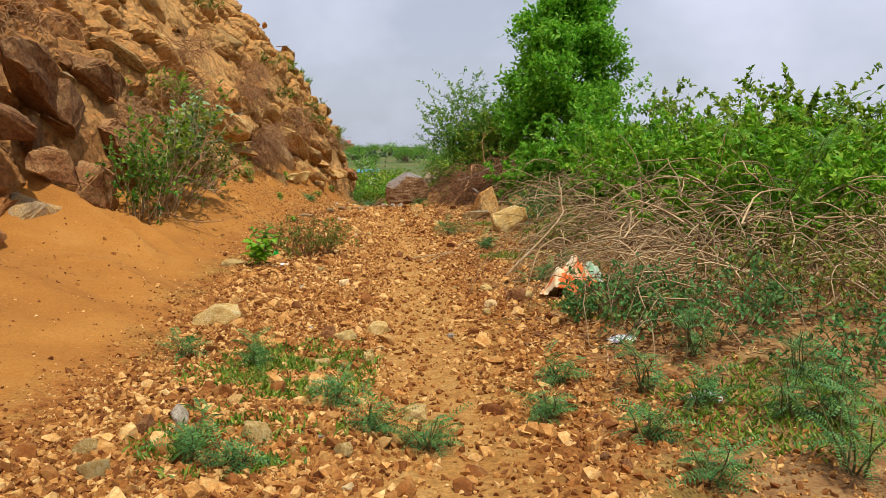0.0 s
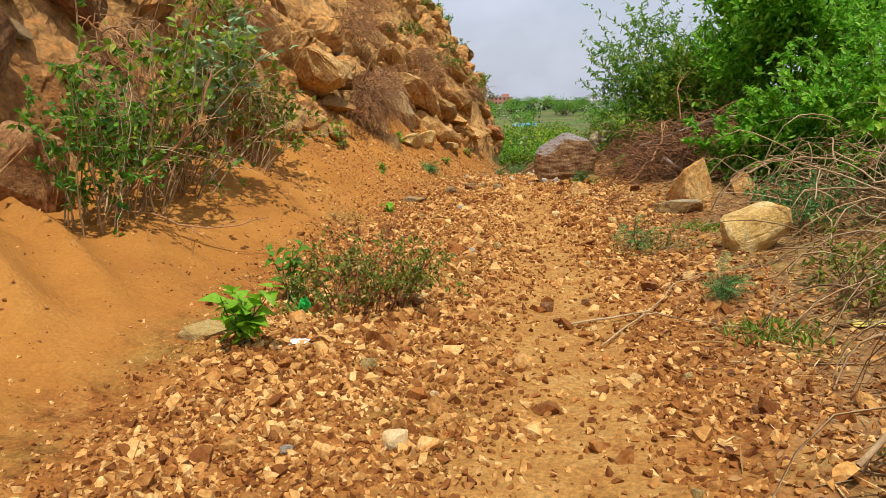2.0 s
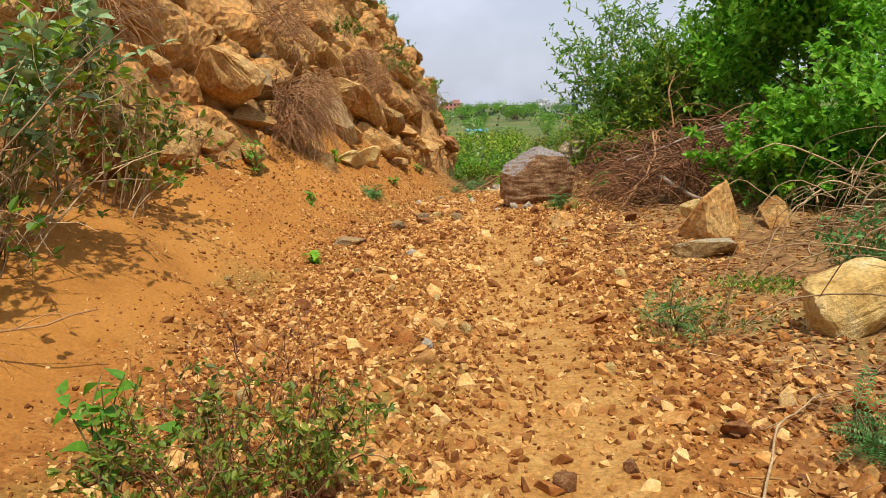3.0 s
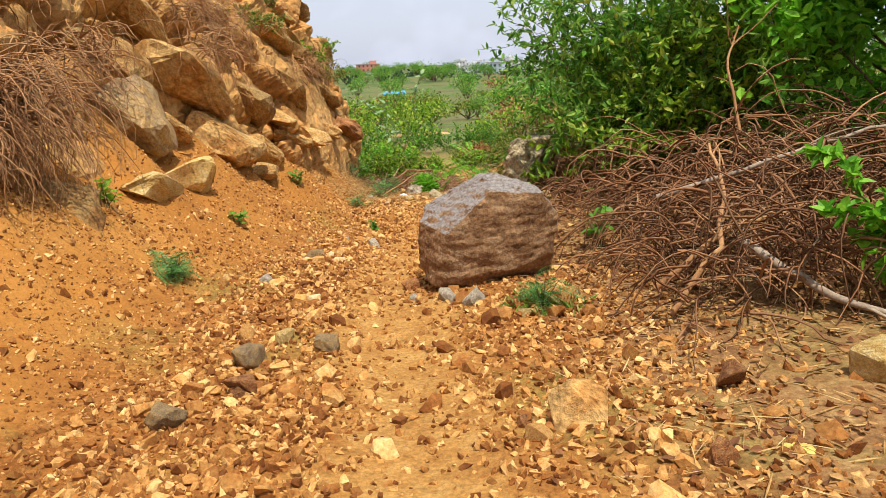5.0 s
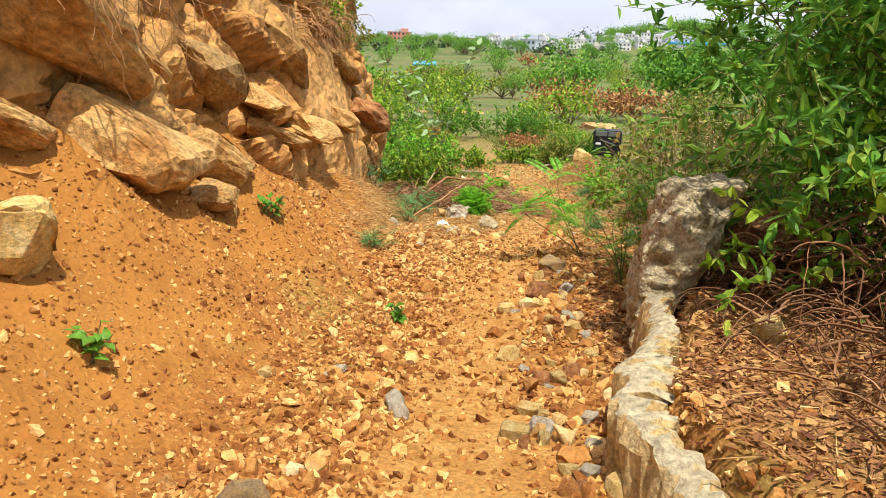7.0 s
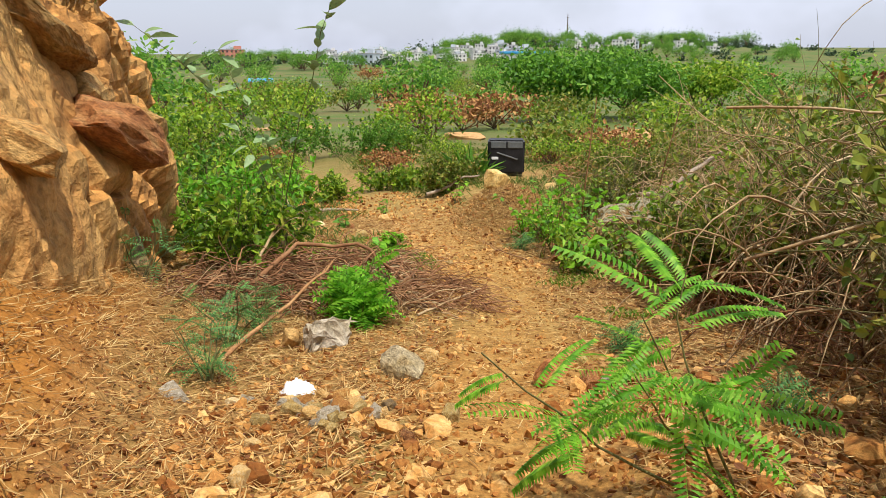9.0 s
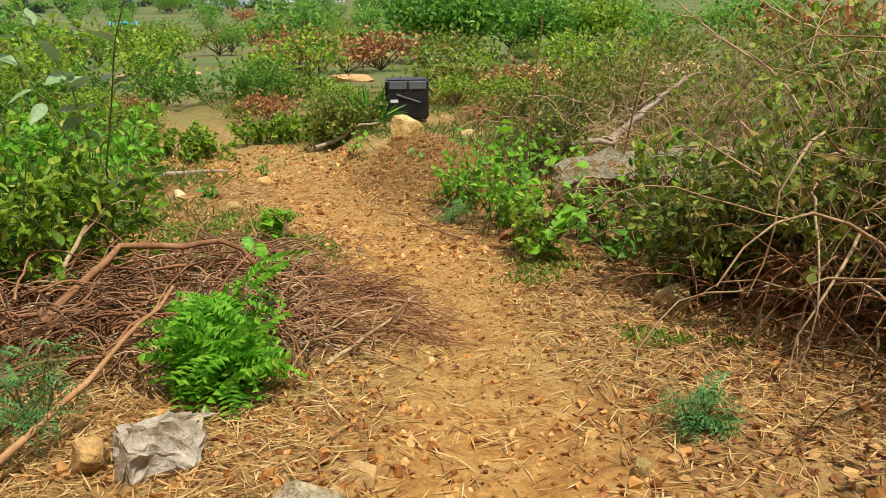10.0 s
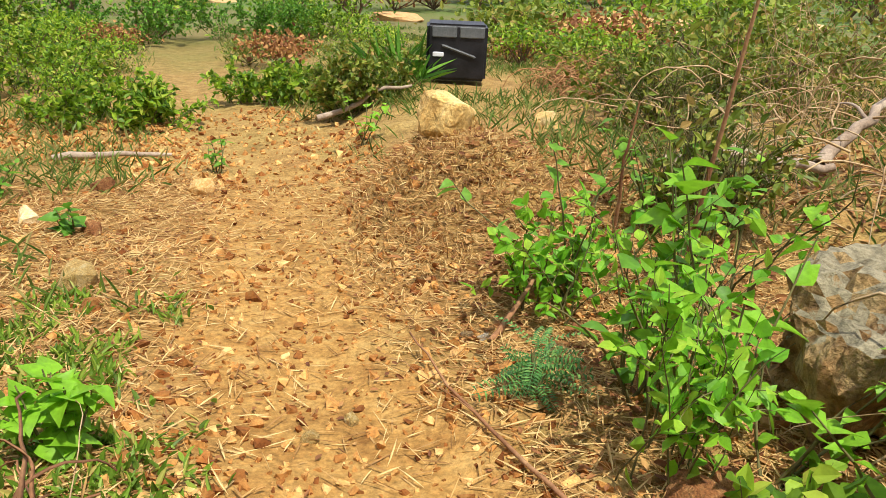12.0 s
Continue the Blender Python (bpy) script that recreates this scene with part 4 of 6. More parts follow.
def cliff_rock(y, z, size, k, grey=False, out=0.1, turn=None, x=None, label="tan angular rock bedded in the cliff", tilt=None):
    rs = np.random.RandomState(int(1000 * abs(y) + 77 * abs(z)) % 9999)
    zs, xs = [r[0] for r in SECTION], [r[1] for r in SECTION]
    if x is None:
        x = float(along(FOOT, y)) + float(np.interp(z, zs, xs)) + out - 0.25 * size[0]
    form = (PALE_FORMS[k % 3] if grey == "pale" else KINDS_GREY[k % 3] if grey else RED_FORMS[k % 2] if grey is None else KINDS_DARK[k % 6] if y < 11.6 else KINDS[k % 9])
    ob = new("rock", form)
    dip = tilt if tilt is not None else (rs.uniform(-40, -20), rs.uniform(5, 25))
    ob.matrix_basis = pose(x, y, z - size[2] / 2, dip[0], dip[1], turn if turn is not None else rs.uniform(-30, 30)) @ Matrix.Diagonal((*size, 1))
    return tagged(ob, label, "rock", "rocks bedded in the cliff")


# size: out of the face, along it, height
for y, z, size, k, grey, x in (
        (18.6, 1.25, (0.9, 1.5, 0.95), 0, True, -2.6), (18.45, 0.62, (0.55, 0.7, 0.5), 1, "pale", -1.98), (17.7, 0.62, (0.5, 0.8, 0.36), 2, "pale", -2.03),
        (16.65, 0.55, (0.85, 1.05, 0.95), 3, False, -2.3), (20.0, 0.82, (0.85, 1.15, 0.8), 4, False, -2.2), (20.95, 0.55, (0.7, 0.75, 0.5), 5, False, -2.08),
        (20.7, 0.32, (0.5, 0.55, 0.32), 6, False, -1.95), (19.9, 1.6, (1.0, 1.5, 0.85), 7, False, -2.55), (21.4, 1.15, (0.8, 1.0, 0.55), 1, False, -2.3),
        (22.3, 0.85, (0.8, 1.0, 0.3), 0, False, -2.1), (22.4, 0.5, (0.7, 0.8, 0.28), 4, False, -1.95), (23.3, 0.5, (0.8, 0.9, 0.35), 2, False, -1.95),
        (24.4, 0.42, (0.7, 0.9, 0.32), 3, False, -1.8), (25.5, 0.42, (0.85, 1.0, 0.4), 0, None, -1.8), (25.6, -0.25, (0.9, 1.3, 0.9), 5, True, -1.95), (23.5, 1.2, (0.8, 1.2, 0.5), 8, False, -2.3),
        (15.1, 1.85, (0.95, 1.15, 0.7), 1, False, -2.75), (15.3, 1.32, (0.7, 0.75, 0.36), 0, False, -2.55), (12.4, 1.35, (0.85, 1.1, 0.8), 5, False, -2.75),
        (13.4, 1.1, (0.7, 0.75, 0.6), 6, False, -2.6), (14.2, 1.15, (0.5, 0.5, 0.5), 4, False, -2.6), (16.0, 1.75, (0.6, 0.7, 0.4), 2, True, -2.7),
        (14.9, 0.85, (0.5, 0.55, 0.34), 3, False, -2.35), (8.3, 2.35, (1.2, 1.7, 0.7), 0, False, -3.25), (7.6, 1.75, (0.9, 0.9, 0.55), 3, False, -3.1),
        (7.9, 0.7, (0.8, 1.0, 1.05), 1, True, -2.95), (8.4, 1.25, (0.7, 0.9, 0.6), 6, False, -3.0), (9.4, 0.95, (0.7, 0.9, 0.95), 8, False, -3.05),
        (10.4, 1.5, (0.8, 1.1, 0.7), 5, False, -3.0), (11.9, 2.9, (0.9, 1.2, 0.45), 7, False, -3.6), (10.6, 2.4, (0.9, 1.0, 0.5), 2, False, -3.4),
        (9.2, 2.0, (0.7, 0.9, 0.8), 4, False, -3.2), (6.8, 1.2, (0.9, 1.0, 0.6), 2, False, -3.1), (6.4, 2.0, (0.9, 1.1, 0.6), 5, False, -3.3),
        (25.8, 0.7, (0.7, 0.9, 0.5), 6, False, -2.1), (26.6, 0.3, (0.7, 0.8, 0.5), 7, False, -1.95), (27.4, 0.9, (0.6, 0.7, 0.5), 1, None, -2.25),
        (27.7, 1.8, (0.5, 0.5, 0.5), 4, True, -2.55), (27.9, 2.6, (0.6, 0.5, 0.4), 4, True, -3.0), (27.8, 0.2, (0.6, 0.7, 0.5), 3, False, -2.15)):
    cliff_rock(y, z, size, k, grey, 0.1, None, x, "pale tan rock bedded in the cliff" if grey == "pale" else "grey rock bedded in the cliff" if grey else "rusty red overhanging rock in the cliff" if grey is None
               else "tan angular rock bedded in the cliff")
rs = np.random.RandomState(77)
for i in range(120):
    y, z, f = rs.uniform(-1, 28), 0.9 + 4.8 * rs.rand() ** 1.1, rs.uniform(0.25, 0.95)
    cliff_rock(y, z, (f * 0.8, f * rs.uniform(1.0, 1.9), f * rs.uniform(0.4, 0.75)), i, i % 9 == 0, 0.12)

# ---- hanging roots, dry tufts and weeds on the cliff ----


def hanging_roots(y, z, width, n, length, x, seed, label="dry roots hanging over a rock"):
    rs = np.random.RandomState(seed)
    lines = [shoot(rs, (x + rs.uniform(-0.15, 0.2), y + rs.uniform(-width, width) / 2, z + rs.uniform(-0.2, 0.15)),
                   (rs.uniform(0.3, 1.0), rs.normal() * 0.35, rs.uniform(-0.4, 0.5)), length * rs.uniform(0.35, 1.1), 10, 0.34, 0.7) for _ in range(n)]
    for line in lines:
        line[:, 2] = np.maximum(line[:, 2], ground_at(line[:, 0], line[:, 1]) + 0.01)
    return tagged(new("root_mass", tubes("root_mass", lines, 0.007, 0.002, M_ROOT, 3)), label, "roots", "hanging roots", "stuff")


for i, (y, z, w, n, ln, x) in enumerate(((16.5, 1.4, 0.75, 380, 1.1, -2.5), (19.9, 1.75, 0.8, 70, 0.8, -2.2), (18.0, 1.7, 0.9, 90, 0.8, -2.6), (15.9, 1.2, 0.7, 90, 0.7, -2.35),
                                         (13.0, 2.4, 1.4, 110, 0.9, -3.0), (17.6, 2.6, 1.4, 130, 0.9, -3.0), (21.2, 2.2, 1.4, 110, 0.8, -2.7), (10.8, 1.9, 0.9, 70, 0.8, -2.95),
                                         (8.8, 2.9, 1.2, 60, 0.9, -3.3), (19.0, 3.2, 1.8, 110, 0.9, -3.3), (24.6, 1.5, 1.4, 90, 0.7, -2.2), (15.0, 3.3, 1.6, 90, 0.9, -3.5))):
    hanging_roots(y, z, w, n, ln, x, 400 + i)
for i, (y, z, x, h, lm) in enumerate(((22.6, 2.0, -2.5, 0.45, L_OLIVE), (25.0, 1.5, -2.2, 0.5, L_HEDGE), (26.4, 1.2, -2.15, 0.45, L_OLIVE), (24.0, 2.4, -2.8, 0.5, L_OLIVE),
                                      (20.5, 2.6, -2.8, 0.4, L_OLIVE), (27.3, 1.6, -2.4, 0.5, L_HEDGE), (12.5, 2.2, -3.0, 0.5, L_HEDGE), (26.0, 2.6, -2.9, 0.4, L_OLIVE),
                                      (18.5, 4.6, -4.1, 0.5, L_OLIVE), (22.0, 3.6, -3.5, 0.5, L_OLIVE), (25.5, 3.6, -3.6, 0.6, L_HEDGE), (27.5, 3.4, -3.5, 0.5, L_DARK))):
    bush("weed", 0, 0, (0.5, 0.5, h), 14, 40, (0.05, 0.028), lm, M_DRY, 420 + i, "straggly weed rooted in the cliff", "weed", "weeds on the cliff", (0.5, 0), z=z, twigs=2,
         thick=0.004).location = (x, y, z - 0.05)

# ---- single plants whose leaves can be told apart ----


def blade_mesh(name, length, width, material, point=0.55, curl=0.25):
    """One broad leaf along +x, folded at the midrib and curling down."""
    vs, fs = [], []
    for i in range(6):
        q = i / 5
        w = width / 2 * math.sin(math.pi * min(1, q ** point * 0.98 + 0.02)) + 0.0006
        z = -curl * length * q * q
        vs += [(q * length, -w, z + w * 0.3), (q * length, 0, z), (q * length, w, z + w * 0.3)]
    for i in range(5):
        a = i * 3
        fs += [(a, a + 1, a + 4, a + 3), (a + 1, a + 2, a + 5, a + 4)]
    return mesh_of(name, vs, fs, material, True)


def frond_mesh(name, length, pairs, leaflet, material, droop=0.3, wide=0.0):
    """One feathery leaf along +x: a thin rib with paired leaflets."""
    vs, fs = [], []
    for i in range(pairs):
        q = 0.12 + 0.88 * i / pairs
        x, z = q * length, -droop * length * q * q
        for s in (-1, 1):
            ln = leaflet * (1 - 0.45 * abs(q - 0.5))
            b = len(vs)
            vs += [(x, 0, z), (x + ln * (0.16 - wide), s * ln * 0.55, z + 0.004), (x + ln * 0.3, s * ln, z - ln * 0.15), (x + ln * (0.44 + wide), s * ln * 0.55, z + 0.004)]
            fs.append((b, b + 1, b + 2, b + 3))
    b = len(vs)
    vs += [(0, -0.0015, 0), (0, 0.0015, 0), (length, 0.0008, -droop * length), (length, -0.0008, -droop * length)]
    fs.append((b, b + 1, b + 2, b + 3))
    return mesh_of(name, vs, fs, material)


LEAF_FORMS = {
    "lime": [blade_mesh("leaf", s, s * 0.72, L_LIME, 0.5) for s in (0.055, 0.08)],
    "broad": [blade_mesh("leaf", s, s * 0.62, L_TREE, 0.55) for s in (0.06, 0.09)],
    "pale": [blade_mesh("leaf", s, s * 0.45, L_PALE, 0.75, 0.15) for s in (0.13, 0.18)],
    "dark": [blade_mesh("leaf", s, s * 0.6, L_DARK, 0.55) for s in (0.06, 0.08)],
    "frond": [frond_mesh("leaf", s, 11, 0.045, L_TREE) for s in (0.2, 0.28)],
    "frond_lime": [frond_mesh("leaf", s, 20, 0.05, L_YOUNG) for s in (0.22, 0.3)],
    "heart": [blade_mesh("leaf", s, s * 0.8, L_LIME, 0.45) for s in (0.08, 0.115)],
    "frond_wide": [frond_mesh("leaf", s, 8, 0.055, L_YOUNG, 0.35, 0.1) for s in (0.16, 0.22)],
    "frond_blue": [frond_mesh("leaf", s, 9, 0.032, L_WEED) for s in (0.11, 0.16)]}


def sprig(name, x, y, height, stems, n, form, seed, label, category="plant", group="", z=None, out=0.5, low=0.25, bend=(0, 0)):
    """A small plant: each stem and each leaf a part."""
    rs = np.random.RandomState(seed)
    root = tagged(new(name), label, category, group)
    root.location = (x, y, (H(x, y) if z is None else z) - 0.02)
    for _ in range(stems):
        a = rs.uniform(0, 2 * math.pi)
        line = shoot(rs, (rs.normal() * 0.02, rs.normal() * 0.02, 0), (math.cos(a) * out * rs.rand() + bend[0], math.sin(a) * out * rs.rand() + bend[1], 1), height * rs.uniform(0.7, 1.1), 7, 0.12)
        part("stem", tubes("stem", [line], 0.006, 0.002, M_STEM, 5), root)
        for k in range(n):
            p, d = on_stem(rs, line, 1, low, 1.0)
            yaw = math.degrees(k * 2.4 + rs.normal() * 0.4)
            part("leaf", LEAF_FORMS[form][rs.randint(2)], root,
                 at=pose(*p[0], rs.uniform(-35, 35), rs.uniform(-50, 30), yaw) @ Matrix.Scale(rs.uniform(0.75, 1.25), 4))
    return root


sprig("leafy_plant", 0.08, 27.58, 0.24, 9, 12, "lime", 501, "bright green broad-leaved plant in the grass")
sprig("leafy_plant", -0.4, 7.9, 0.42, 6, 13, "heart", 502, "bright green heart-leaved plant among weeds", out=0.25)
sprig("leafy_plant", -0.6, 9.0, 0.42, 8, 9, "broad", 503, "dark green leafy weed among dry stalks")
sprig("leafy_plant", -0.3, 25.2, 0.3, 11, 10, "frond_wide", 504, "lush green feathery-leaved plant by a white rock", out=0.6)
sprig("leafy_plant", -0.25, 25.45, 0.5, 5, 10, "frond_wide", 505, "green feathery-leaved plant by the track", out=0.4)
sprig("leafy_plant", 1.48, 26.55, 0.42, 3, 9, "heart", 506, "upright weed with bright heart-shaped leaves")
sprig("leafy_plant", 1.65, 27.45, 0.6, 4, 8, "lime", 507, "tall weed with green leaves beside the track")
sprig("leafy_plant", 1.75, 27.5, 0.8, 3, 9, "heart", 508, "tall weed with bright green leaves beside the track")
sprig("leafy_plant", 2.2, 26.7, 0.5, 5, 9, "lime", 509, "bright green leafy weed in front of the flat rock")
sprig("leafy_plant", 2.35, 28.4, 0.8, 4, 8, "lime", 510, "lanky weed with bright green leaves")
sprig("leafy_plant", 1.9, 25.9, 0.4, 4, 8, "broad", 511, "green weed at the edge of the track")
sprig("leafy_plant", 0.82, 22.5, 1.05, 4, 9, "frond_lime", 512, "young tree with bright feathery leaves leaning over the track", out=0.25, bend=(-0.78, -0.08), low=0.5)
sprig("leafy_plant", 1.35, 21.0, 1.05, 6, 11, "frond", 514, "feathery green shrub beside the upright rock", out=0.6, bend=(-0.35, 0))
sprig("leafy_plant", 1.05, 21.6, 0.8, 5, 10, "frond", 515, "feathery green shrub at the track side", out=0.6, bend=(-0.2, 0))
sprig("leafy_plant", -2.45, 11.2, 0.85, 8, 14, "pale", 516, "pale large-leaved shrub growing from the cliff foot", z=1.15, bend=(0.35, -0.1))
sprig("leafy_plant", -2.5, 12.1, 0.8, 8, 13, "pale", 517, "pale large-leaved shrub growing from the cliff", z=1.5, bend=(0.35, 0))
sprig("leafy_plant", -0.85, 27.0, 2.3, 3, 20, "pale", 518, "tall bare-stemmed plant with grey-green leaves", low=0.45, out=0.15)
sprig("leafy_plant", -2.15, 14.6, 0.55, 5, 9, "dark", 519, "dark green plant between cliff rocks", z=0.6)
sprig("leafy_plant", 4.6, 6.2, 2.0, 4, 12, "frond", 520, "tall young tree with feathery leaves above the hedge", low=0.5)
for i, (x, y, h, n) in enumerate(((1.8, 27.25, 0.45, 5), (1.6, 27.65, 0.55, 5), (1.7, 28.5, 0.7, 9), (2.0, 26.8, 0.45, 8), (2.1, 28.4, 0.75, 8), (2.2, 28.9, 0.6, 7), (1.95, 27.0, 0.5, 8), (1.9, 26.4, 0.45, 8))):
    sprig("leafy_plant", x, y, h, 6, n, ("lime", "broad", "dark")[i % 3], 526 + i, "lanky weed with bright heart-shaped leaves", group="lanky weeds by the flat rock", out=0.7, low=0.15)
for i, (x, y, h) in enumerate(((-1.5, 18.35, 0.2), (-1.62, 21.05, 0.2), (-2.0, 16.9, 0.2), (-1.65, 14.7, 0.2), (-0.54, 20.3, 0.16), (-1.0, 12.72, 0.12), (0.14, 31.3, 0.3),
                               (-0.4, 29.6, 0.22), (1.2, 31.7, 0.5), (-1.05, 30.5, 0.3), (2.95, 14.6, 0.6), (3.15, 14.2, 0.7), (2.7, 14.9, 0.4), (1.6, 17.3, 0.35))):
    sprig("seedling", x, y, h, 4, 7, ("dark", "broad", "lime")[i % 3], 540 + i, "small green seedling in the rubble", "plant", "seedlings on the rubble")
for i, (x, y, h) in enumerate(((2.84, 3.62, 0.34), (2.68, 2.85, 0.22), (3.4, 3.0, 0.3), (2.84, 2.38, 0.2), (3.42, 2.4, 0.45), (3.3, 4.1, 0.4), (3.7, 3.5, 0.35), (1.38, 3.05, 0.2), (1.63, 2.8, 0.18),
                               (0.46, 4.34, 0.26), (-0.09, 4.54, 0.2), (1.1, 3.4, 0.16), (2.25, 3.2, 0.2), (2.4, 3.9, 0.2), (0.6, 2.6, 0.2), (0.85, 2.5, 0.18), (3.05, 3.2, 0.25), (3.6, 2.9, 0.35), (1.08, 15.85, 0.25), (-1.4, 16.5, 0.16), (-1.37, 16.4, 0.14),
                               (-1.05, 22.35, 0.2), (-1.0, 24.15, 0.32), (-1.0, 24.8, 0.42), (-0.85, 25.0, 0.35), (-1.95, 25.6, 0.35), (-1.6, 25.4, 0.4), (1.3, 27.75, 0.18), (1.15, 24.4, 0.16),
                               (1.4, 23.3, 0.25), (3.9, 4.6, 0.4), (2.6, 7.0, 0.25), (3.0, 7.4, 0.3), (1.7, 10.9, 0.25), (2.2, 9.4, 0.2))):
    sprig("weed", x, y, h, 6, 6, "frond_blue", 570 + i, "low blue-green feathery weed on the ground", "weed", "feathery weeds", out=0.9)
bush("shrub", -2.25, 9.3, (0.42, 0.5, 1.2), 22, 46, (0.065, 0.042), L_TREE, M_DRY, 620, "green shrub with bare stems at the cliff foot", "shrub", lean=(0.15, 0), twigs=3, start=0.2)
bush("shrub", -2.3, 10.5, (0.6, 0.8, 1.1), 34, 34, (0.07, 0.045), L_OLIVE, M_DRY, 621, "thin dry shrub at the cliff foot", "shrub", lean=(0.25, 0), twigs=4, bare=0.65)
bush("shrub", -2.3, 9.9, (0.6, 0.6, 1.8), 17, 60, (0.085, 0.05), L_HEDGE, M_DRY, 627, "tall green shrub with bare branches at the cliff foot", "shrub", lean=(0.2, 0), twigs=4, bare=0.3, start=0.45)
sprig("leafy_plant", -2.15, 10.6, 1.2, 7, 13, "pale", 521, "pale large-leaved shrub leaning from the cliff", z=0.85, bend=(0.3, -0.1), low=0.4)
bush("shrub", -2.4, 12.0, (0.5, 0.8, 1.3), 26, 46, (0.08, 0.045), L_OLIVE, M_DRY, 626, "straggling shrub with pale leaves against the cliff", "shrub", lean=(0.2, 0), twigs=3, bare=0.3)
bush("shrub", 0.0, 8.85, (0.45, 0.4, 0.55), 50, 50, (0.035, 0.018), L_OLIVE, M_RUST, 622, "dry brown weed clump beside the track", "weed", twigs=3, bare=0.3, thick=0.004)
bush("shrub", -0.1, 9.6, (0.25, 0.25, 0.6), 9, 30, (0.025, 0.014), L_LITTER, M_RUST, 623, "dry reddish stalks with seed heads", "weed", twigs=1, thick=0.004)
bush("shrub", -0.45, 9.3, (0.3, 0.25, 0.5), 8, 26, (0.025, 0.014), L_LITTER, M_RUST, 624, "dry reddish stalks beside green weeds", "weed", twigs=1, thick=0.004)
bush("shrub", 1.75, 10.8, (0.45, 0.4, 0.35), 26, 24, (0.03, 0.015), L_OLIVE, M_DRY, 625, "dry tangled weed at the track side", "weed", twigs=3, bare=0.5, thick=0.004)
for i, (x, y, rx, ry, h) in enumerate(((3.5, 4.6, 0.8, 0.6, 0.6), (4.3, 5.0, 0.9, 0.7, 0.7), (3.0, 5.3, 0.5, 0.5, 0.45), (5.0, 4.2, 0.9, 0.8, 0.7), (4.2, 3.6, 0.7, 0.6, 0.5), (3.2, 9.2, 0.6, 0.8, 0.5),
                                       (3.1, 11.4, 0.5, 0.7, 0.6), (5.6, 5.4, 0.9, 0.8, 0.9))):
    bush("weed", x, y, (rx, ry, h), 60, 26, (0.045, 0.022), (L_WEED, L_OLIVE)[i % 2], M_RUST, 630 + i, "patch of dark upright weeds under dry brush", "weed", "dark weeds", twigs=2, thick=0.003)

# ---- branches lying about ----


def branch(points, r, label, material=M_BRANCH, group="", twigs=3, seed=0, category="branch"):
    rs = np.random.RandomState(seed + 900)
    p = np.array(points, float)
    q = np.linspace(0, len(p) - 1, 4 * len(p))
    line = np.stack([np.interp(q, np.arange(len(p)), p[:, k]) for k in range(3)], 1) + rs.normal(size=(len(q), 3)) * r * 0.35
    line[:, 2] += ground_at(line[:, 0], line[:, 1])
    root = tagged(new("branch", tubes("branch", [line], r, r * 0.45, material, 7)), label, category, group)
    for _ in range(twigs):
        s, d = on_stem(rs, line, 1, 0.3, 0.95)
        part("twig", tubes("twig", [shoot(rs, s[0], d[0] + rs.normal(size=3) * 0.5 + [0, 0, 0.2], 0.35 * rs.uniform(0.5, 1.3), 5, 0.15, 0.2)], r * 0.4, r * 0.12, material, 4), root)
    return root


branch(((1.75, 15.6, 0.05), (2.05, 15.75, 0.35), (2.2, 16.2, 0.6), (2.2, 16.6, 0.85)), 0.02, "forked brown dead branch in the brush heap", M_ROOT, seed=1)
branch(((1.75, 16.0, 0.08), (2.2, 16.0, 0.42), (2.7, 16.1, 0.5)), 0.022, "brown dead branch leaning on the brush heap", M_ROOT, seed=2)
branch(((2.2, 15.9, 0.35), (2.5, 15.4, 0.12), (2.75, 15.1, 0.03)), 0.03, "thick pale dead branch by the brush heap", seed=3)
branch(((1.9, 16.7, 0.5), (2.6, 16.4, 0.75), (3.4, 16.4, 0.85)), 0.02, "grey dead branch across the brush heap", seed=4)
branch(((2.5, 16.9, 0.9), (2.45, 17.1, 1.4), (2.55, 17.2, 1.6)), 0.012, "dead branch standing in the brush heap", M_ROOT, seed=5, twigs=5)
branch(((1.2, 8.75, 0.02), (1.72, 8.95, 0.04), (1.9, 9.5, 0.06), (2.15, 9.8, 0.05)), 0.007, "thin dry stick on the ground", M_DRY, seed=6)
branch(((1.45, 8.4, 0.02), (1.72, 8.95, 0.04), (2.2, 8.6, 0.05)), 0.006, "thin dry stick on the ground", M_DRY, seed=7)
branch(((2.3, 6.9, 0.1), (2.9, 7.2, 0.6), (2.95, 8.0, 0.95)), 0.012, "dry grey stem arching from the brush", M_DRY, seed=8)
branch(((-2.25, 9.5, 0.05), (-1.9, 9.6, 0.45), (-1.6, 9.75, 0.95), (-1.5, 9.8, 1.4)), 0.016, "dead forked branch at the cliff foot", M_ROOT, seed=9, twigs=8)
branch(((-2.25, 9.55, 0.05), (-1.7, 9.6, 0.12), (-1.15, 9.9, 0.35)), 0.01, "dead twig at the cliff foot", M_ROOT, seed=10, twigs=4)
branch(((-0.98, 24.55, 0.03), (-0.7, 24.9, 0.16), (-0.42, 25.35, 0.4)), 0.014, "long brown branch propped among stones", M_ROOT, seed=11, twigs=1)
branch(((-1.1, 26.2, 0.05), (-0.95, 26.6, 0.35), (-0.78, 27.0, 0.62)), 0.015, "tan branch propped in dry brush", M_DRY, seed=12)
branch(((-1.0, 25.9, 0.12), (-0.7, 26.2, 0.36), (-0.25, 26.2, 0.34), (0.05, 26.0, 0.12)), 0.02, "bent brown branch over a twig heap", M_RUST, seed=13, twigs=1)
branch(((-0.7, 25.7, 0.06), (0.1, 25.9, 0.08), (0.7, 26.1, 0.05)), 0.016, "brown branch on the ground", M_RUST, seed=14, twigs=2)
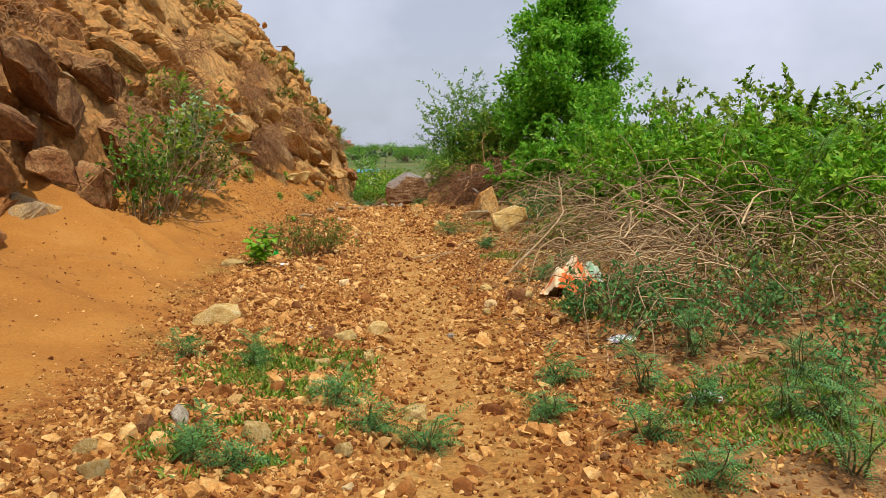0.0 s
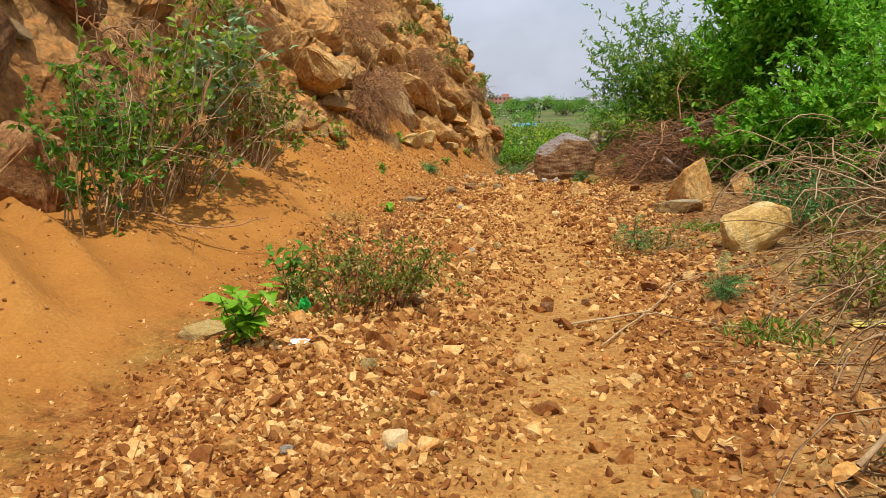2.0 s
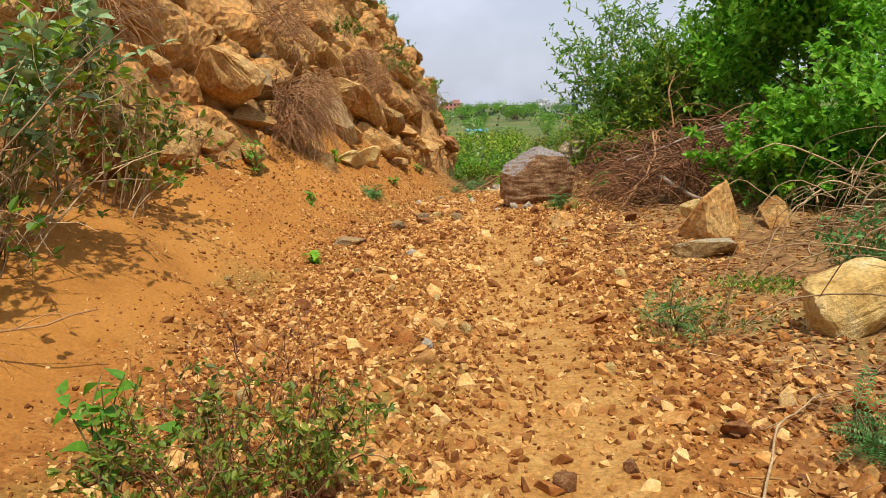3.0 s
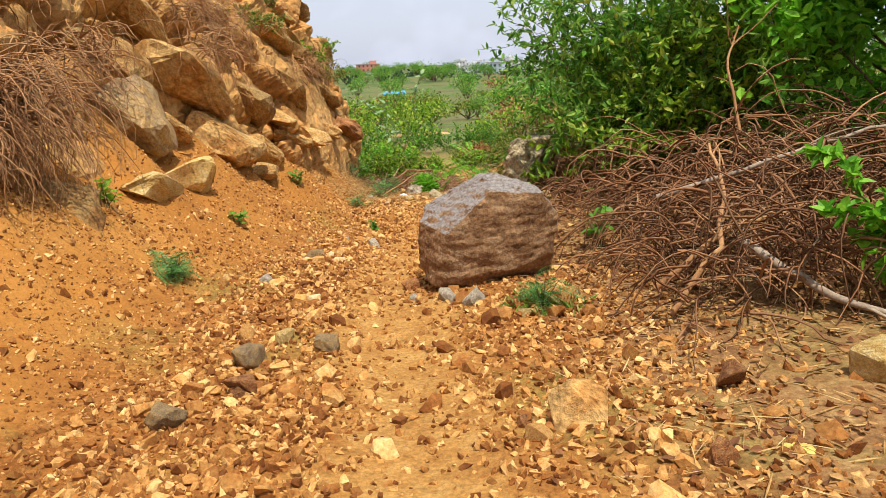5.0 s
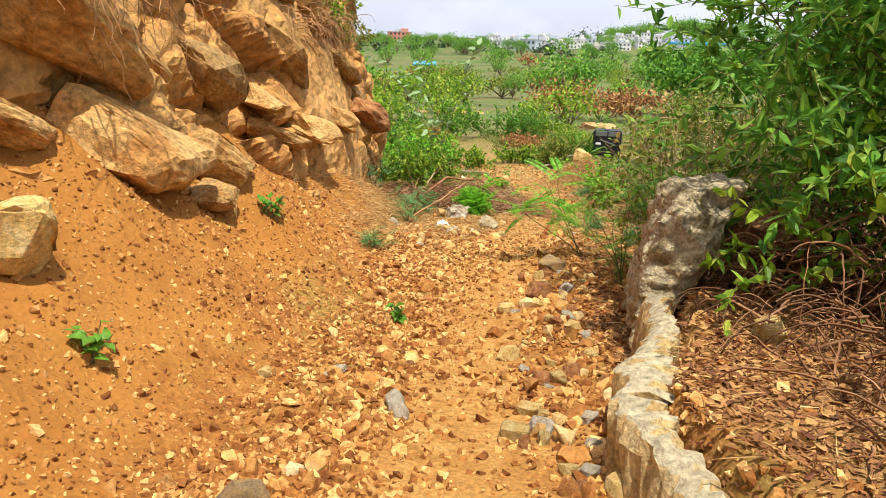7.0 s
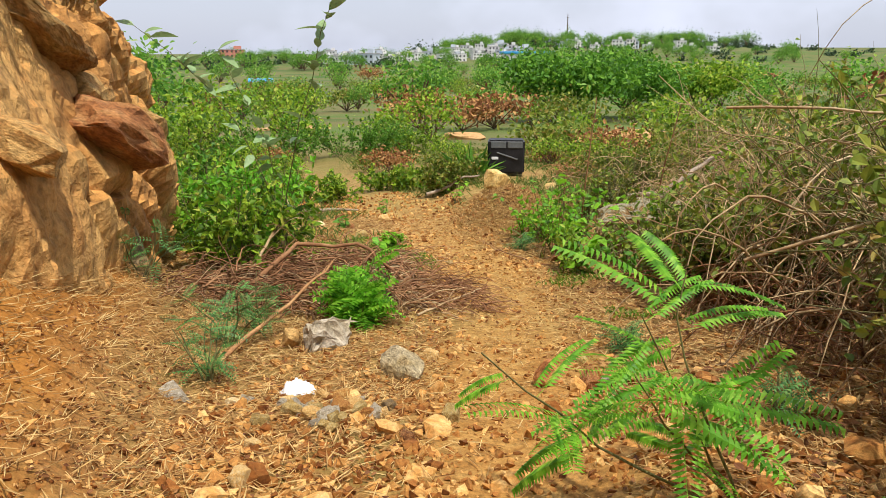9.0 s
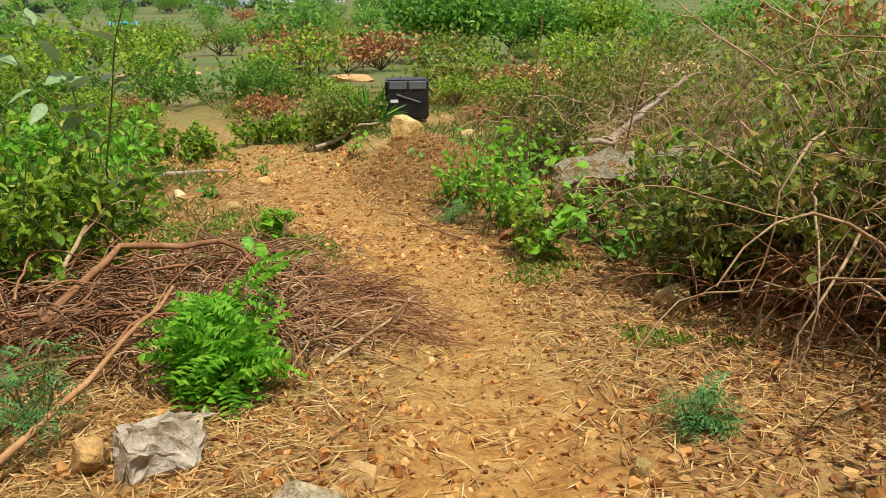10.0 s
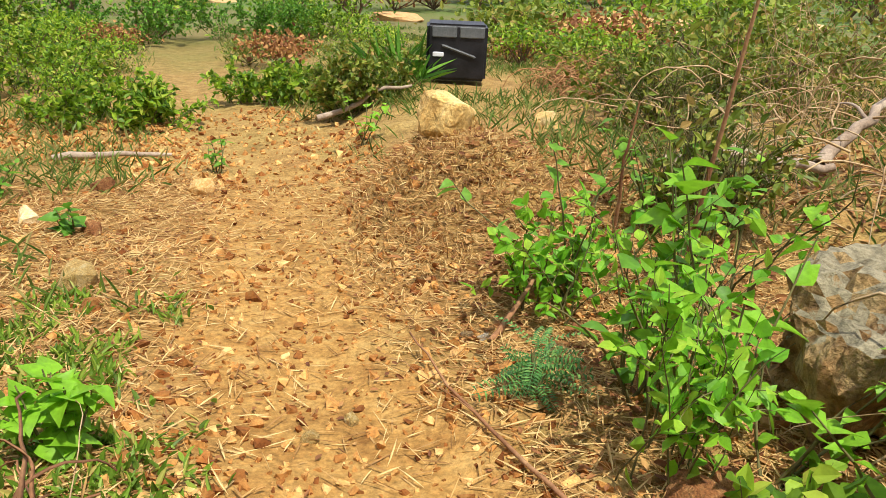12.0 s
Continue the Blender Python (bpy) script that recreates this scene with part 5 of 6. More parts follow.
branch(((0.1, 25.3, 0.03), (0.45, 25.7, 0.08), (0.7, 26.3, 0.03)), 0.009, "pale stick across dry grass", M_DRY, seed=15, twigs=1)
branch(((2.5, 29.4, 0.1), (2.9, 29.32, 0.13), (3.4, 29.3, 0.13)), 0.05, "broken pale log lying in the weeds", seed=16, twigs=1, category="log")
branch(((3.35, 29.35, 0.14), (3.8, 29.55, 0.38), (4.4, 29.8, 0.7)), 0.04, "pale dead limb leaning over a log", seed=17, twigs=2, category="log")
branch(((2.05, 28.32, 0.0), (2.08, 28.25, 0.7), (2.14, 28.2, 1.5)), 0.011, "tall bare brown stalk", M_RUST, seed=18, twigs=2)
branch(((2.05, 28.9, 0.0), (2.03, 28.85, 0.35), (2.06, 28.85, 0.62)), 0.009, "bare brown stalk with a yellow leaf", M_RUST, seed=19, twigs=2)
branch(((2.6, 27.8, 0.0), (2.65, 27.7, 0.7), (2.75, 27.6, 1.4)), 0.01, "bare brown stalk among weeds", M_RUST, seed=20, twigs=3)
branch(((1.5, 23.9, 0.6), (2.6, 23.2, 1.05), (3.6, 22.9, 1.15)), 0.009, "long thin dry cane arching from the bushes", M_DRY, seed=21, twigs=4)
branch(((1.7, 24.6, 1.3), (2.4, 24.0, 1.25), (3.4, 23.4, 1.1)), 0.008, "long thin dry cane arching from the bushes", M_DRY, seed=22, twigs=4)
branch(((1.3, 28.15, 0.02), (1.5, 28.4, 0.1), (1.72, 28.75, 0.25)), 0.012, "brown stick leaning on weeds", M_RUST, seed=23, twigs=1)
branch(((1.24, 27.2, 0.02), (1.1, 27.7, 0.03), (1.02, 28.2, 0.06)), 0.007, "thin dry stick on the track", M_RUST, seed=24, twigs=2)
branch(((2.9, 25.6, 0.3), (2.7, 26.2, 1.0), (2.2, 26.8, 1.6)), 0.009, "dry crooked limb of a dead shrub", M_DRY, seed=25, twigs=7)
branch(((3.3, 25.9, 0.2), (3.5, 26.4, 1.1), (3.0, 26.9, 1.5)), 0.01, "dry crooked limb of a dead shrub", M_DRY, seed=26, twigs=8)
tangle("brushwood", (-1.5, 0.15, 25.4, 27.2, 0.32), 1200, 0.42, 0.006, M_RUST, 145, "heap of brown dead twigs beside the track", "twig heap", arch=0.25, ups=0.4)
tangle("dry_brush", (-1.5, 0.2, 25.4, 27.3, 0.26), 460, 0.4, 0.004, M_DRY, 152, "pale dry stalks over dead twigs", group="dry brush heaps", arch=0.25, ups=0.4)
tangle("brushwood", (-0.1, 0.68, 25.5, 26.6, 0.12), 420, 0.32, 0.004, M_RUST, 146, "low heap of brown twigs at the track edge", "twig heap", arch=0.2, ups=0.3)
tangle("dry_brush", (1.8, 4.6, 23.6, 26.2, 0.7), 950, 0.6, 0.0045, M_RUST, 147, "dry tangled stems among olive bushes", group="dry brush heaps")
tangle("dry_brush", (2.2, 5.0, 20.4, 25.6, 1.5), 620, 1.2, 0.006, M_DRY, 148, "dry tangled canes in the track-side bushes", group="dry brush heaps")
tangle("dry_brush", (3.0, 5.0, 28.6, 31.5, 0.8), 150, 1.0, 0.005, M_DRY, 149, "dry tangled stems beyond the flat rock", group="dry brush heaps")
tangle("dry_brush", (2.0, 3.4, 26.35, 27.05, 0.9), 240, 0.8, 0.005, M_DRY, 155, "dry canes standing before the flat rock", group="dry brush heaps", ups=1.4)
tangle("dry_brush", (1.9, 3.4, 23.6, 25.2, 1.6), 260, 1.3, 0.006, M_DRY, 156, "tall arching dry canes above the bushes", group="dry brush heaps", ups=1.3)
tangle("dry_brush", (2.1, 4.6, 22.0, 25.4, 1.2), 600, 0.9, 0.005, M_RUST, 153, "dark dry stems tangled in the track-side bushes", group="dry brush heaps")
tangle("dry_brush", (1.5, 3.2, 19.2, 20.9, 0.85), 520, 0.6, 0.006, M_RUST, 154, "dark roots and stems filling the hollow under the bush", group="dry brush heaps")
tangle("dry_brush", (3.3, 4.3, 32.9, 34.3, 0.5), 320, 0.6, 0.006, M_ROOT, 150, "rounded heap of rusty dry creeper", group="dry brush heaps")
tangle("dry_brush", (1.2, 3.2, 17.6, 20.6, 0.4), 650, 0.5, 0.006, M_RUST, 151, "dark roots and dry stems under the bush", group="dry brush heaps")

# ---- rubbish ----


def crumple(name, x, y, w, d, h, material, seed, label, category, turn=0):
    """A crumpled sheet or bag lying on the ground."""
    rs = np.random.RandomState(seed)
    n = 40
    u, v = np.meshgrid(np.linspace(-1, 1, n), np.linspace(-1, 1, n))
    r = np.sqrt(u * u + v * v)
    edge = 1 + 0.25 * (fbm(u * 1.5 + seed, v * 1.5, 61) - 0.5)
    z = h * np.clip(1 - r ** 2 * 0.75, 0.02, 1) * (0.45 + 0.8 * (fbm(u * 2.2 + seed, v * 2.2 + seed, 63) - 0.3)) + h * 0.3 * (np.abs(fbm(u * 5 + seed, v * 5, 65) - 0.5))
    p = np.stack([(u * w / 2 * edge).ravel(), (v * d / 2 * edge).ravel(), z.ravel() + 0.004], 1)
    i = np.arange(n * n).reshape(n, n)
    f = np.stack([i[:-1, :-1].ravel(), i[:-1, 1:].ravel(), i[1:, 1:].ravel(), i[1:, :-1].ravel()], 1)
    ob = new(name, mesh_of(name, p, f, material, True))
    mod = ob.modifiers.new("thickness", "SOLIDIFY")
    mod.thickness = 0.003
    ob.matrix_basis = pose(x, y, H(x, y) - 0.005, 0, 0, turn)
    return tagged(ob, label, category)


M_SACK = surf("orange_sack", [(0.35, (0.75, 0.62, 0.42)), (0.47, (0.75, 0.55, 0.3)), (0.52, (0.75, 0.16, 0.02)), (0.75, (0.6, 0.1, 0.02))], 4.5, 60.0, 0.25, 0.6, 0.3, 0.004)
M_SACK2 = surf("pale_green_sack", [(0.4, (0.3, 0.5, 0.3)), (0.6, (0.7, 0.75, 0.65))], 6.0, 60.0, 0.25, 0.6, 0.3, 0.004)
M_PAPER = surf("white_plastic", [(0.3, (0.7, 0.7, 0.7)), (0.7, (0.82, 0.82, 0.84))], 6.0, 60.0, 0.15, 0.5, 0.2, 0.003)
M_YELLOW = surf("yellow_leaf", [(0.3, (0.6, 0.45, 0.06)), (0.7, (0.75, 0.62, 0.2))], 9.0, 60.0, 0.25, 0.7, 0.2, 0.003)
M_GREENBIT = surf("green_plastic", [(0.3, (0.02, 0.5, 0.06)), (0.7, (0.05, 0.65, 0.1))], 6.0, 60.0, 0.15, 0.35, 0.1, 0.003)
sack = crumple("sack", 2.86, 6.35, 0.4, 0.66, 0.4, M_SACK, 3, "torn orange and cream woven sack on dry grass", "sack", -28)
crumple("sack_scrap", 3.08, 6.75, 0.26, 0.3, 0.3, M_SACK2, 5, "torn pale green end of a sack", "sack", 20)
crumple("plastic_scrap", 2.95, 4.62, 0.22, 0.12, 0.06, M_PAPER, 7, "white plastic scrap among weeds", "litter", 10)
crumple("plastic_scrap", 3.1, 3.3, 0.16, 0.1, 0.05, M_PAPER, 8, "white plastic scrap among weeds", "litter", -15)
crumple("plastic_scrap", -0.04, 27.03, 0.16, 0.12, 0.05, M_PAPER, 9, "crumpled white paper in dry grass", "litter", 30)
crumple("plastic_scrap", -0.15, 8.05, 0.16, 0.07, 0.03, M_PAPER, 10, "white plastic strip on the ground", "litter", 15)
crumple("plastic_scrap", -0.56, 23.9, 0.16, 0.14, 0.1, M_PAPER, 11, "white shard among stones", "litter", 40)
crumple("plastic_scrap", -0.38, 8.7, 0.08, 0.1, 0.14, M_GREENBIT, 12, "green plastic scrap caught in weeds", "litter", 0)
crumple("yellow_leaf", 2.91, 8.84, 0.22, 0.12, 0.03, M_YELLOW, 13, "yellow fallen leaf on dry ground", "leaf", 10)
crumple("yellow_leaf", 1.85, 14.05, 0.08, 0.13, 0.03, M_YELLOW, 14, "yellow fallen leaf on bare soil", "leaf", 20)

# the dumped black appliance
M_BLACK = surf("black_plastic", [(0.3, (0.008, 0.008, 0.009)), (0.7, (0.03, 0.03, 0.034))], 4.0, 60.0, 0.3, 0.45, 0.2, 0.004)
M_PANEL = surf("grey_panel", [(0.3, (0.1, 0.11, 0.11)), (0.7, (0.18, 0.19, 0.19))], 4.0, 60.0, 0.3, 0.4, 0.2, 0.004)


def slab_mesh(name, size, material, bevel=0.02, round_y=False):
    bm = bmesh.new()
    bmesh.ops.create_cube(bm, size=1.0)
    for v in bm.verts:
        v.co = Vector((v.co.x * size[0], v.co.y * size[1], v.co.z * size[2]))
    bmesh.ops.bevel(bm, geom=bm.edges[:], offset=bevel, segments=3, affect="EDGES")
    me = bpy.data.meshes.new(name)
    bm.to_mesh(me)
    bm.free()
    me.materials.append(material)
    return me


box = tagged(new("appliance"), "dumped black appliance casing in the weeds", "appliance")
box.matrix_basis = pose(2.5, 34.5, H(2.5, 34.5) + 0.36, 0, 0, -10)
part("casing", slab_mesh("casing", (0.66, 0.42, 0.6), M_BLACK, 0.03), box)
for x in (-0.14, 0.16):
    part("top_panel", slab_mesh("top_panel", (0.27, 0.02, 0.12), M_PANEL, 0.009), box, "rounded grey panel", pose(x, -0.215, 0.22))
part("recess_frame", slab_mesh("recess_frame", (0.4, 0.03, 0.03), M_PANEL, 0.012), box, at=pose(0.02, -0.215, 0.02, 0, 18, 0))
part("badge", slab_mesh("badge", (0.12, 0.016, 0.05), M_PAPER, 0.006), box, "small white label", pose(-0.2, -0.214, -0.02))

# ---- loose stones, each a thing ----
FORMS = {}
for key, m in (("tan", M_STONE), ("red", M_ROCK_RED), ("grey", M_ROCK_GREY), ("white", M_WHITE_ROCK), ("pale", M_ROCK_PALE)):
    FORMS[key] = [rock_mesh("stone_form", 700 + k + 31 * len(key), (1, 1, 1), m, 12 + 3 * k, 1, 0.05) for k in range(4)]
FLAT_STONES = ((-0.76, 8.15, 0.34, 0.3, 0.12), (-0.18, 5.62, 0.46, 0.32, 0.3), (0.95, 15.75, 0.2, 0.12, 0.06), (1.35, 19.05, 0.24, 0.16, 0.07))
WORDS = {"tan": "tan stone lying in the rubble", "red": "rusty red stone lying in the rubble", "grey": "grey stone lying in the rubble",
         "white": "chalky white stone lying in the rubble", "pale": "pale yellow stone lying in the rubble"}


def stone(x, y, w, kind="tan", seed=0, d=None, h=None):
    rs = np.random.RandomState(seed * 7 + 5)
    ob = new("stone", FORMS[kind][seed % 4])
    d, h = d or w * rs.uniform(0.65, 0.95), h or w * rs.uniform(0.7, 1.0)
    ob.matrix_basis = pose(x, y, H(x, y) - 0.16 * h, rs.uniform(-10, 10), rs.uniform(-10, 10), rs.uniform(0, 360)) @ Matrix.Diagonal((w, d, h, 1))
    return tagged(ob, WORDS[kind], "stone", "loose stones")


for i, (x, y, w, kind) in enumerate((
        (0.28, 2.4, 0.17, "pale"), (0.83, 2.85, 0.2, "pale"), (0.4, 3.1, 0.16, "white"), (1.28, 2.68, 0.12, "pale"), (1.46, 2.8, 0.11, "tan"), (1.57, 3.28, 0.2, "pale"), (0.26, 2.98, 0.15, "red"), (0.1, 2.7, 0.13, "pale"), (0.6, 3.4, 0.12, "tan"),
        (1.18, 5.3, 0.24, "pale"), (0.98, 4.98, 0.19, "pale"), (0.83, 5.0, 0.17, "red"), (1.26, 5.0, 0.16, "tan"), (1.2, 4.5, 0.12, "pale"), (0.9, 4.4, 0.14, "pale"), (2.43, 6.1, 0.19, "pale"), (2.1, 6.0, 0.15, "tan"),
        (2.34, 6.1, 0.24, "red"), (2.05, 5.7, 0.1, "pale"), (2.22, 9.5, 0.18, "red"), (1.75, 9.5, 0.16, "red"), (1.1, 9.2, 0.12, "red"), (1.35, 9.3, 0.1, "red"),
        (-0.61, 15.56, 0.15, "tan"), (-0.4, 14.74, 0.18, "red"), (-0.13, 15.4, 0.2, "grey"), (-0.49, 15.15, 0.22, "grey"), (-0.6, 14.39, 0.18, "grey"), (1.79, 14.65, 0.21, "red"), (0.92, 14.24, 0.13, "tan"),
        (0.88, 14.4, 0.1, "red"), (1.56, 14.02, 0.16, "red"), (2.3, 15.86, 0.3, "grey"), (2.4, 14.6, 0.34, "pale"), (0.49, 16.2, 0.16, "white"), (0.66, 16.08, 0.2, "white"), (0.27, 16.36, 0.1, "white"),
        (0.22, 16.66, 0.16, "red"), (1.18, 15.95, 0.26, "tan"), (-0.81, 16.67, 0.12, "white"), (-0.7, 19.15, 0.17, "white"), (0.34, 19.27, 0.15, "red"), (0.19, 18.58, 0.16, "pale"), (0.31, 18.65, 0.13, "white"),
        (0.54, 21.9, 0.3, "grey"), (0.41, 21.17, 0.26, "red"), (0.6, 21.25, 0.16, "white"), (0.62, 21.6, 0.14, "red"), (0.93, 19.2, 0.2, "white"), (0.9, 19.5, 0.2, "red"), (1.35, 19.0, 0.24, "pale"),
        (-0.7, 17.75, 0.22, "grey"), (-1.1, 23.92, 0.2, "white"), (-0.3, 23.65, 0.11, "tan"), (-0.2, 23.62, 0.1, "tan"), (-0.55, 23.62, 0.12, "pale"), (-0.4, 23.52, 0.12, "pale"), (-0.16, 23.72, 0.1, "grey"),
        (0.1, 24.44, 0.12, "tan"), (0.02, 24.4, 0.07, "tan"), (0.83, 23.95, 0.09, "pale"), (0.86, 24.25, 0.09, "pale"), (0.78, 23.92, 0.17, "red"), (1.56, 23.45, 0.08, "white"), (0.56, 27.26, 0.09, "pale"), (-0.1, 27.38, 0.11, "red"), (0.78, 27.75, 0.05, "pale"), (0.66, 27.67, 0.06, "pale"), (1.28, 28.2, 0.07, "white"), (-0.22, 28.9, 0.2, "pale"), (-0.45, 30.55, 0.17, "red"), (-0.33, 29.65, 0.17, "red"), (1.53, 27.16, 0.2, "red"), (1.65, 27.2, 0.16, "red"),
        (1.23, 28.22, 0.06, "grey"), (-0.1, 28.6, 0.12, "tan"), (0.1, 30.6, 0.2, "tan"),
        (1.82, 25.65, 0.24, "pale"), (-0.7, 29.9, 0.2, "tan"), (2.0, 13.2, 0.14, "red"), (1.3, 13.0, 0.1, "tan"), (1.5, 12.2, 0.12, "pale"))):
    stone(x, y, w, kind, i)
for i, (x, y, w, d, h) in enumerate(FLAT_STONES):
    stone(x, y, w, "pale", 90 + i, d, h)
for i in range(40):
    rs = np.random.RandomState(1100 + i)
    stone(-0.42 + rs.normal() * 0.18, 23.66 + rs.normal() * 0.14, rs.uniform(0.05, 0.12), ("pale", "white", "tan")[i % 3], 500 + i)
for i in range(75):
    rs = np.random.RandomState(1200 + i)
    y = rs.uniform(17.4, 21.8)
    stone(float(along(LINE, y)) + rs.uniform(0.12, 0.72), y, rs.uniform(0.06, 0.15), ("tan", "red", "pale", "tan", "white", "pale")[i % 6], 400 + i)
rs = np.random.RandomState(5)
placed = 0
while placed < 92:
    y = rs.uniform(2.2, 24.0)
    c = float(along(LINE, y))
    x = c + rs.normal() * 0.95 - 0.35
    if abs(x - c) < 0.22 or x < float(along(TOE, y)) - 0.3 or x > c + 1.5:
        continue
    placed += 1
    stone(x, y, 0.06 + 0.1 * rs.rand() ** 2, ("tan", "tan", "tan", "red", "pale", "pale", "red", "white")[rs.randint(8)], placed + 200)


# ---- what nobody could count: gravel, straw, litter, grass ----
def strew(name, px, py, size, forms, material, label, seed, flat=0.62, sink=0.2):
    """Many small stones joined into one mesh."""
    rs = np.random.RandomState(seed)
    n = len(px)
    pz = ground_at(px, py)
    V, F, n0 = [], [], 0
    pick = rs.randint(len(forms), size=n)
    for k, (fv, ff) in enumerate(forms):
        who = np.nonzero(pick == k)[0]
        m = len(who)
        if not m:
            continue
        a = rs.uniform(0, 2 * math.pi, m)
        s = size[who][:, None]
        sc = np.concatenate([s * rs.uniform(0.7, 1.2, (m, 1)), s * rs.uniform(0.6, 1.0, (m, 1)), s * flat * rs.uniform(0.6, 1.2, (m, 1))], 1)
        loc = fv[None] * sc[:, None]
        tilt = rs.normal(size=(m, 2)) * 0.25
        z = loc[..., 2] + loc[..., 0] * tilt[:, :1] + loc[..., 1] * tilt[:, 1:]
        x = loc[..., 0] * np.cos(a)[:, None] - loc[..., 1] * np.sin(a)[:, None]
        y = loc[..., 0] * np.sin(a)[:, None] + loc[..., 1] * np.cos(a)[:, None]
        P = np.stack([x + px[who][:, None], y + py[who][:, None], z + (pz[who] + sc[:, 2] * sink)[:, None]], 2)
        V.append(P.reshape(-1, 3))
        F.append((ff[None] + (np.arange(m) * len(fv))[:, None, None]).reshape(-1, 3) + n0)
        n0 += m * len(fv)
    return tagged(new(name, mesh_of(name, np.concatenate(V), np.concatenate(F), material)), label, "stones", kind="stuff")


def pebble_forms(seed, count=6, points=9):
    out = []
    for k in range(count):
        rs = np.random.RandomState(seed + k)
        bm = bmesh.new()
        p = rs.normal(size=(points, 3))
        for q in p / np.linalg.norm(p, axis=1)[:, None] * 0.5:
            bm.verts.new(q)
        got = bmesh.ops.convex_hull(bm, input=bm.verts)
        bmesh.ops.delete(bm, geom=[g for g in got["geom_interior"] if isinstance(g, bmesh.types.BMVert)], context="VERTS")
        bm.verts.index_update()
        bmesh.ops.triangulate(bm, faces=bm.faces[:])
        out.append((np.array([v.co[:] for v in bm.verts]), np.array([[v.index for v in f.verts] for f in bm.faces])))
        bm.free()
    return out


PEBBLES = pebble_forms(800)
STONES = pebble_forms(830, 8, 16)


def scatter(seed, n, x0, x1, y0, y1, keep):
    rs = np.random.RandomState(seed)
    x, y = rs.uniform(x0, x1, n), rs.uniform(y0, y1, n)
    k = rs.rand(n) < keep(x, y)
    return x[k], y[k]


def rubble_density(x, y):
    c, toe = along(LINE, y), along(TOE, y)
    d = x - c
    side = np.where(d < 0, 1.0, 0.55 * (1 - step(0.9, 2.2, d)))
    off = 0.28 + 0.72 * step(0.12, 0.5, np.abs(d))
    sand = 1 - (0.95 - 0.5 * step(11, 15, y)) * step(-0.35 + 0.5 * step(11, 15, y), 0.55 + 1.05 * step(11, 15, y), toe - x + 0.6 * (fbm(x, y, 70) - 0.5))
    late = (1 - 0.75 * step(22.5, 25, y)) * (1 - 0.88 * step(0.7, 0.95, x) * step(16.9, 17.3, y) * (1 - step(20.4, 21, y)))
    return side * off * sand * late * (0.35 + 0.9 * fbm(x * 0.9, y * 0.9, 71))


px, py = scatter(81, 330000, -2.6, 4.0, 1.6, 29.0, rubble_density)
rs = np.random.RandomState(82)
strew("gravel", px, py, (0.018 + 0.045 * rs.rand(len(px)) ** 2.2) * (1 - 0.4 * step(-0.3, 0.2, along(TOE, py) - px)), PEBBLES, M_GRAVEL, "orange and yellow broken gravel strewn over the track", 83, 0.8, 0.14)
px, py = scatter(84, 52000, -2.4, 2.6, 2.0, 24.0, lambda x, y: rubble_density(x, y) * (1 - 0.8 * step(-0.3, 0.2, along(TOE, y) - x)))
strew("rubble", px, py, 0.034 + 0.05 * np.random.RandomState(85).rand(len(px)) ** 2.2, PEBBLES, M_GRAVEL, "fist-sized broken stones strewn beside the track", 86, 0.8, 0.14)
px, py = scatter(87, 3600, -2.2, 2.6, 2.0, 24.0, lambda x, y: rubble_density(x, y) * (1 - step(-0.4, 0.0, along(TOE, y) - x)))
strew("broken_stones", px, py, 0.08 + 0.08 * np.random.RandomState(88).rand(len(px)) ** 2, STONES, M_GRAVEL, "larger broken stones lying in the rubble", 89, 0.75, 0.1)


def blades(name, px, py, length, width, material, label, seed, flat, category):
    rs = np.random.RandomState(seed)
    n = len(px)
    at = np.stack([px, py, ground_at(px, py) + 0.004 + 0.012 * flat * rs.rand(n)], 1)
    a = rs.uniform(0, 2 * math.pi, n)
    up = rs.uniform(0.0, 0.25, n) if flat else rs.uniform(0.7, 2.5, n)
    return tagged(new(name, leaves(name, at, np.stack([np.cos(a), np.sin(a), up], 1), length, width, material, rs, 0.3, 0.05 if flat else 0.35)), label, category, kind="stuff")


px, py = scatter(91, 150000, -2.0, 3.2, 21.5, 31.0, lambda x, y: (0.15 + 0.85 * step(0.2, 0.7, np.abs(x - along(LINE, y)))) * step(21.5, 24, y) * fbm(x, y, 72) * 1.3)
blades("straw", px, py, 0.1, 0.0052, L_STRAW, "dry straw and stalks trodden over the ground", 92, 1, "straw")
px, py = scatter(93, 60000, 0.6, 5.5, 3.0, 31.0, lambda x, y: step(0.35, 1.1, x - along(LINE, y)) * fbm(x * 1.2, y * 1.2, 73) * (0.6 + 0.9 * step(16, 17.5, y)))
blades("leaf_litter", px, py, 0.055, 0.028, L_LITTER, "brown fallen leaves under the bushes", 94, 1, "leaf litter")
px, py = scatter(113, 26000, 0.78, 2.9, 16.8, 20.8, lambda x, y: 0.35 + 0.65 * fbm(x * 2, y * 2, 81))
blades("leaf_litter", px, py, 0.045, 0.011, L_LITTER, "reddish-brown leaf litter on the bank behind the ledge", 114, 1, "leaf litter")
px, py = scatter(95, 16000, 0.8, 5.5, 3.0, 22.0, lambda x, y: step(0.4, 1.4, x - along(LINE, y)) * fbm(x * 1.2, y * 1.2, 74))
blades("dry_twigs", px, py, 0.16, 0.007, L_STRAW, "thin dry twigs and stalks on the ground", 96, 1, "twigs")


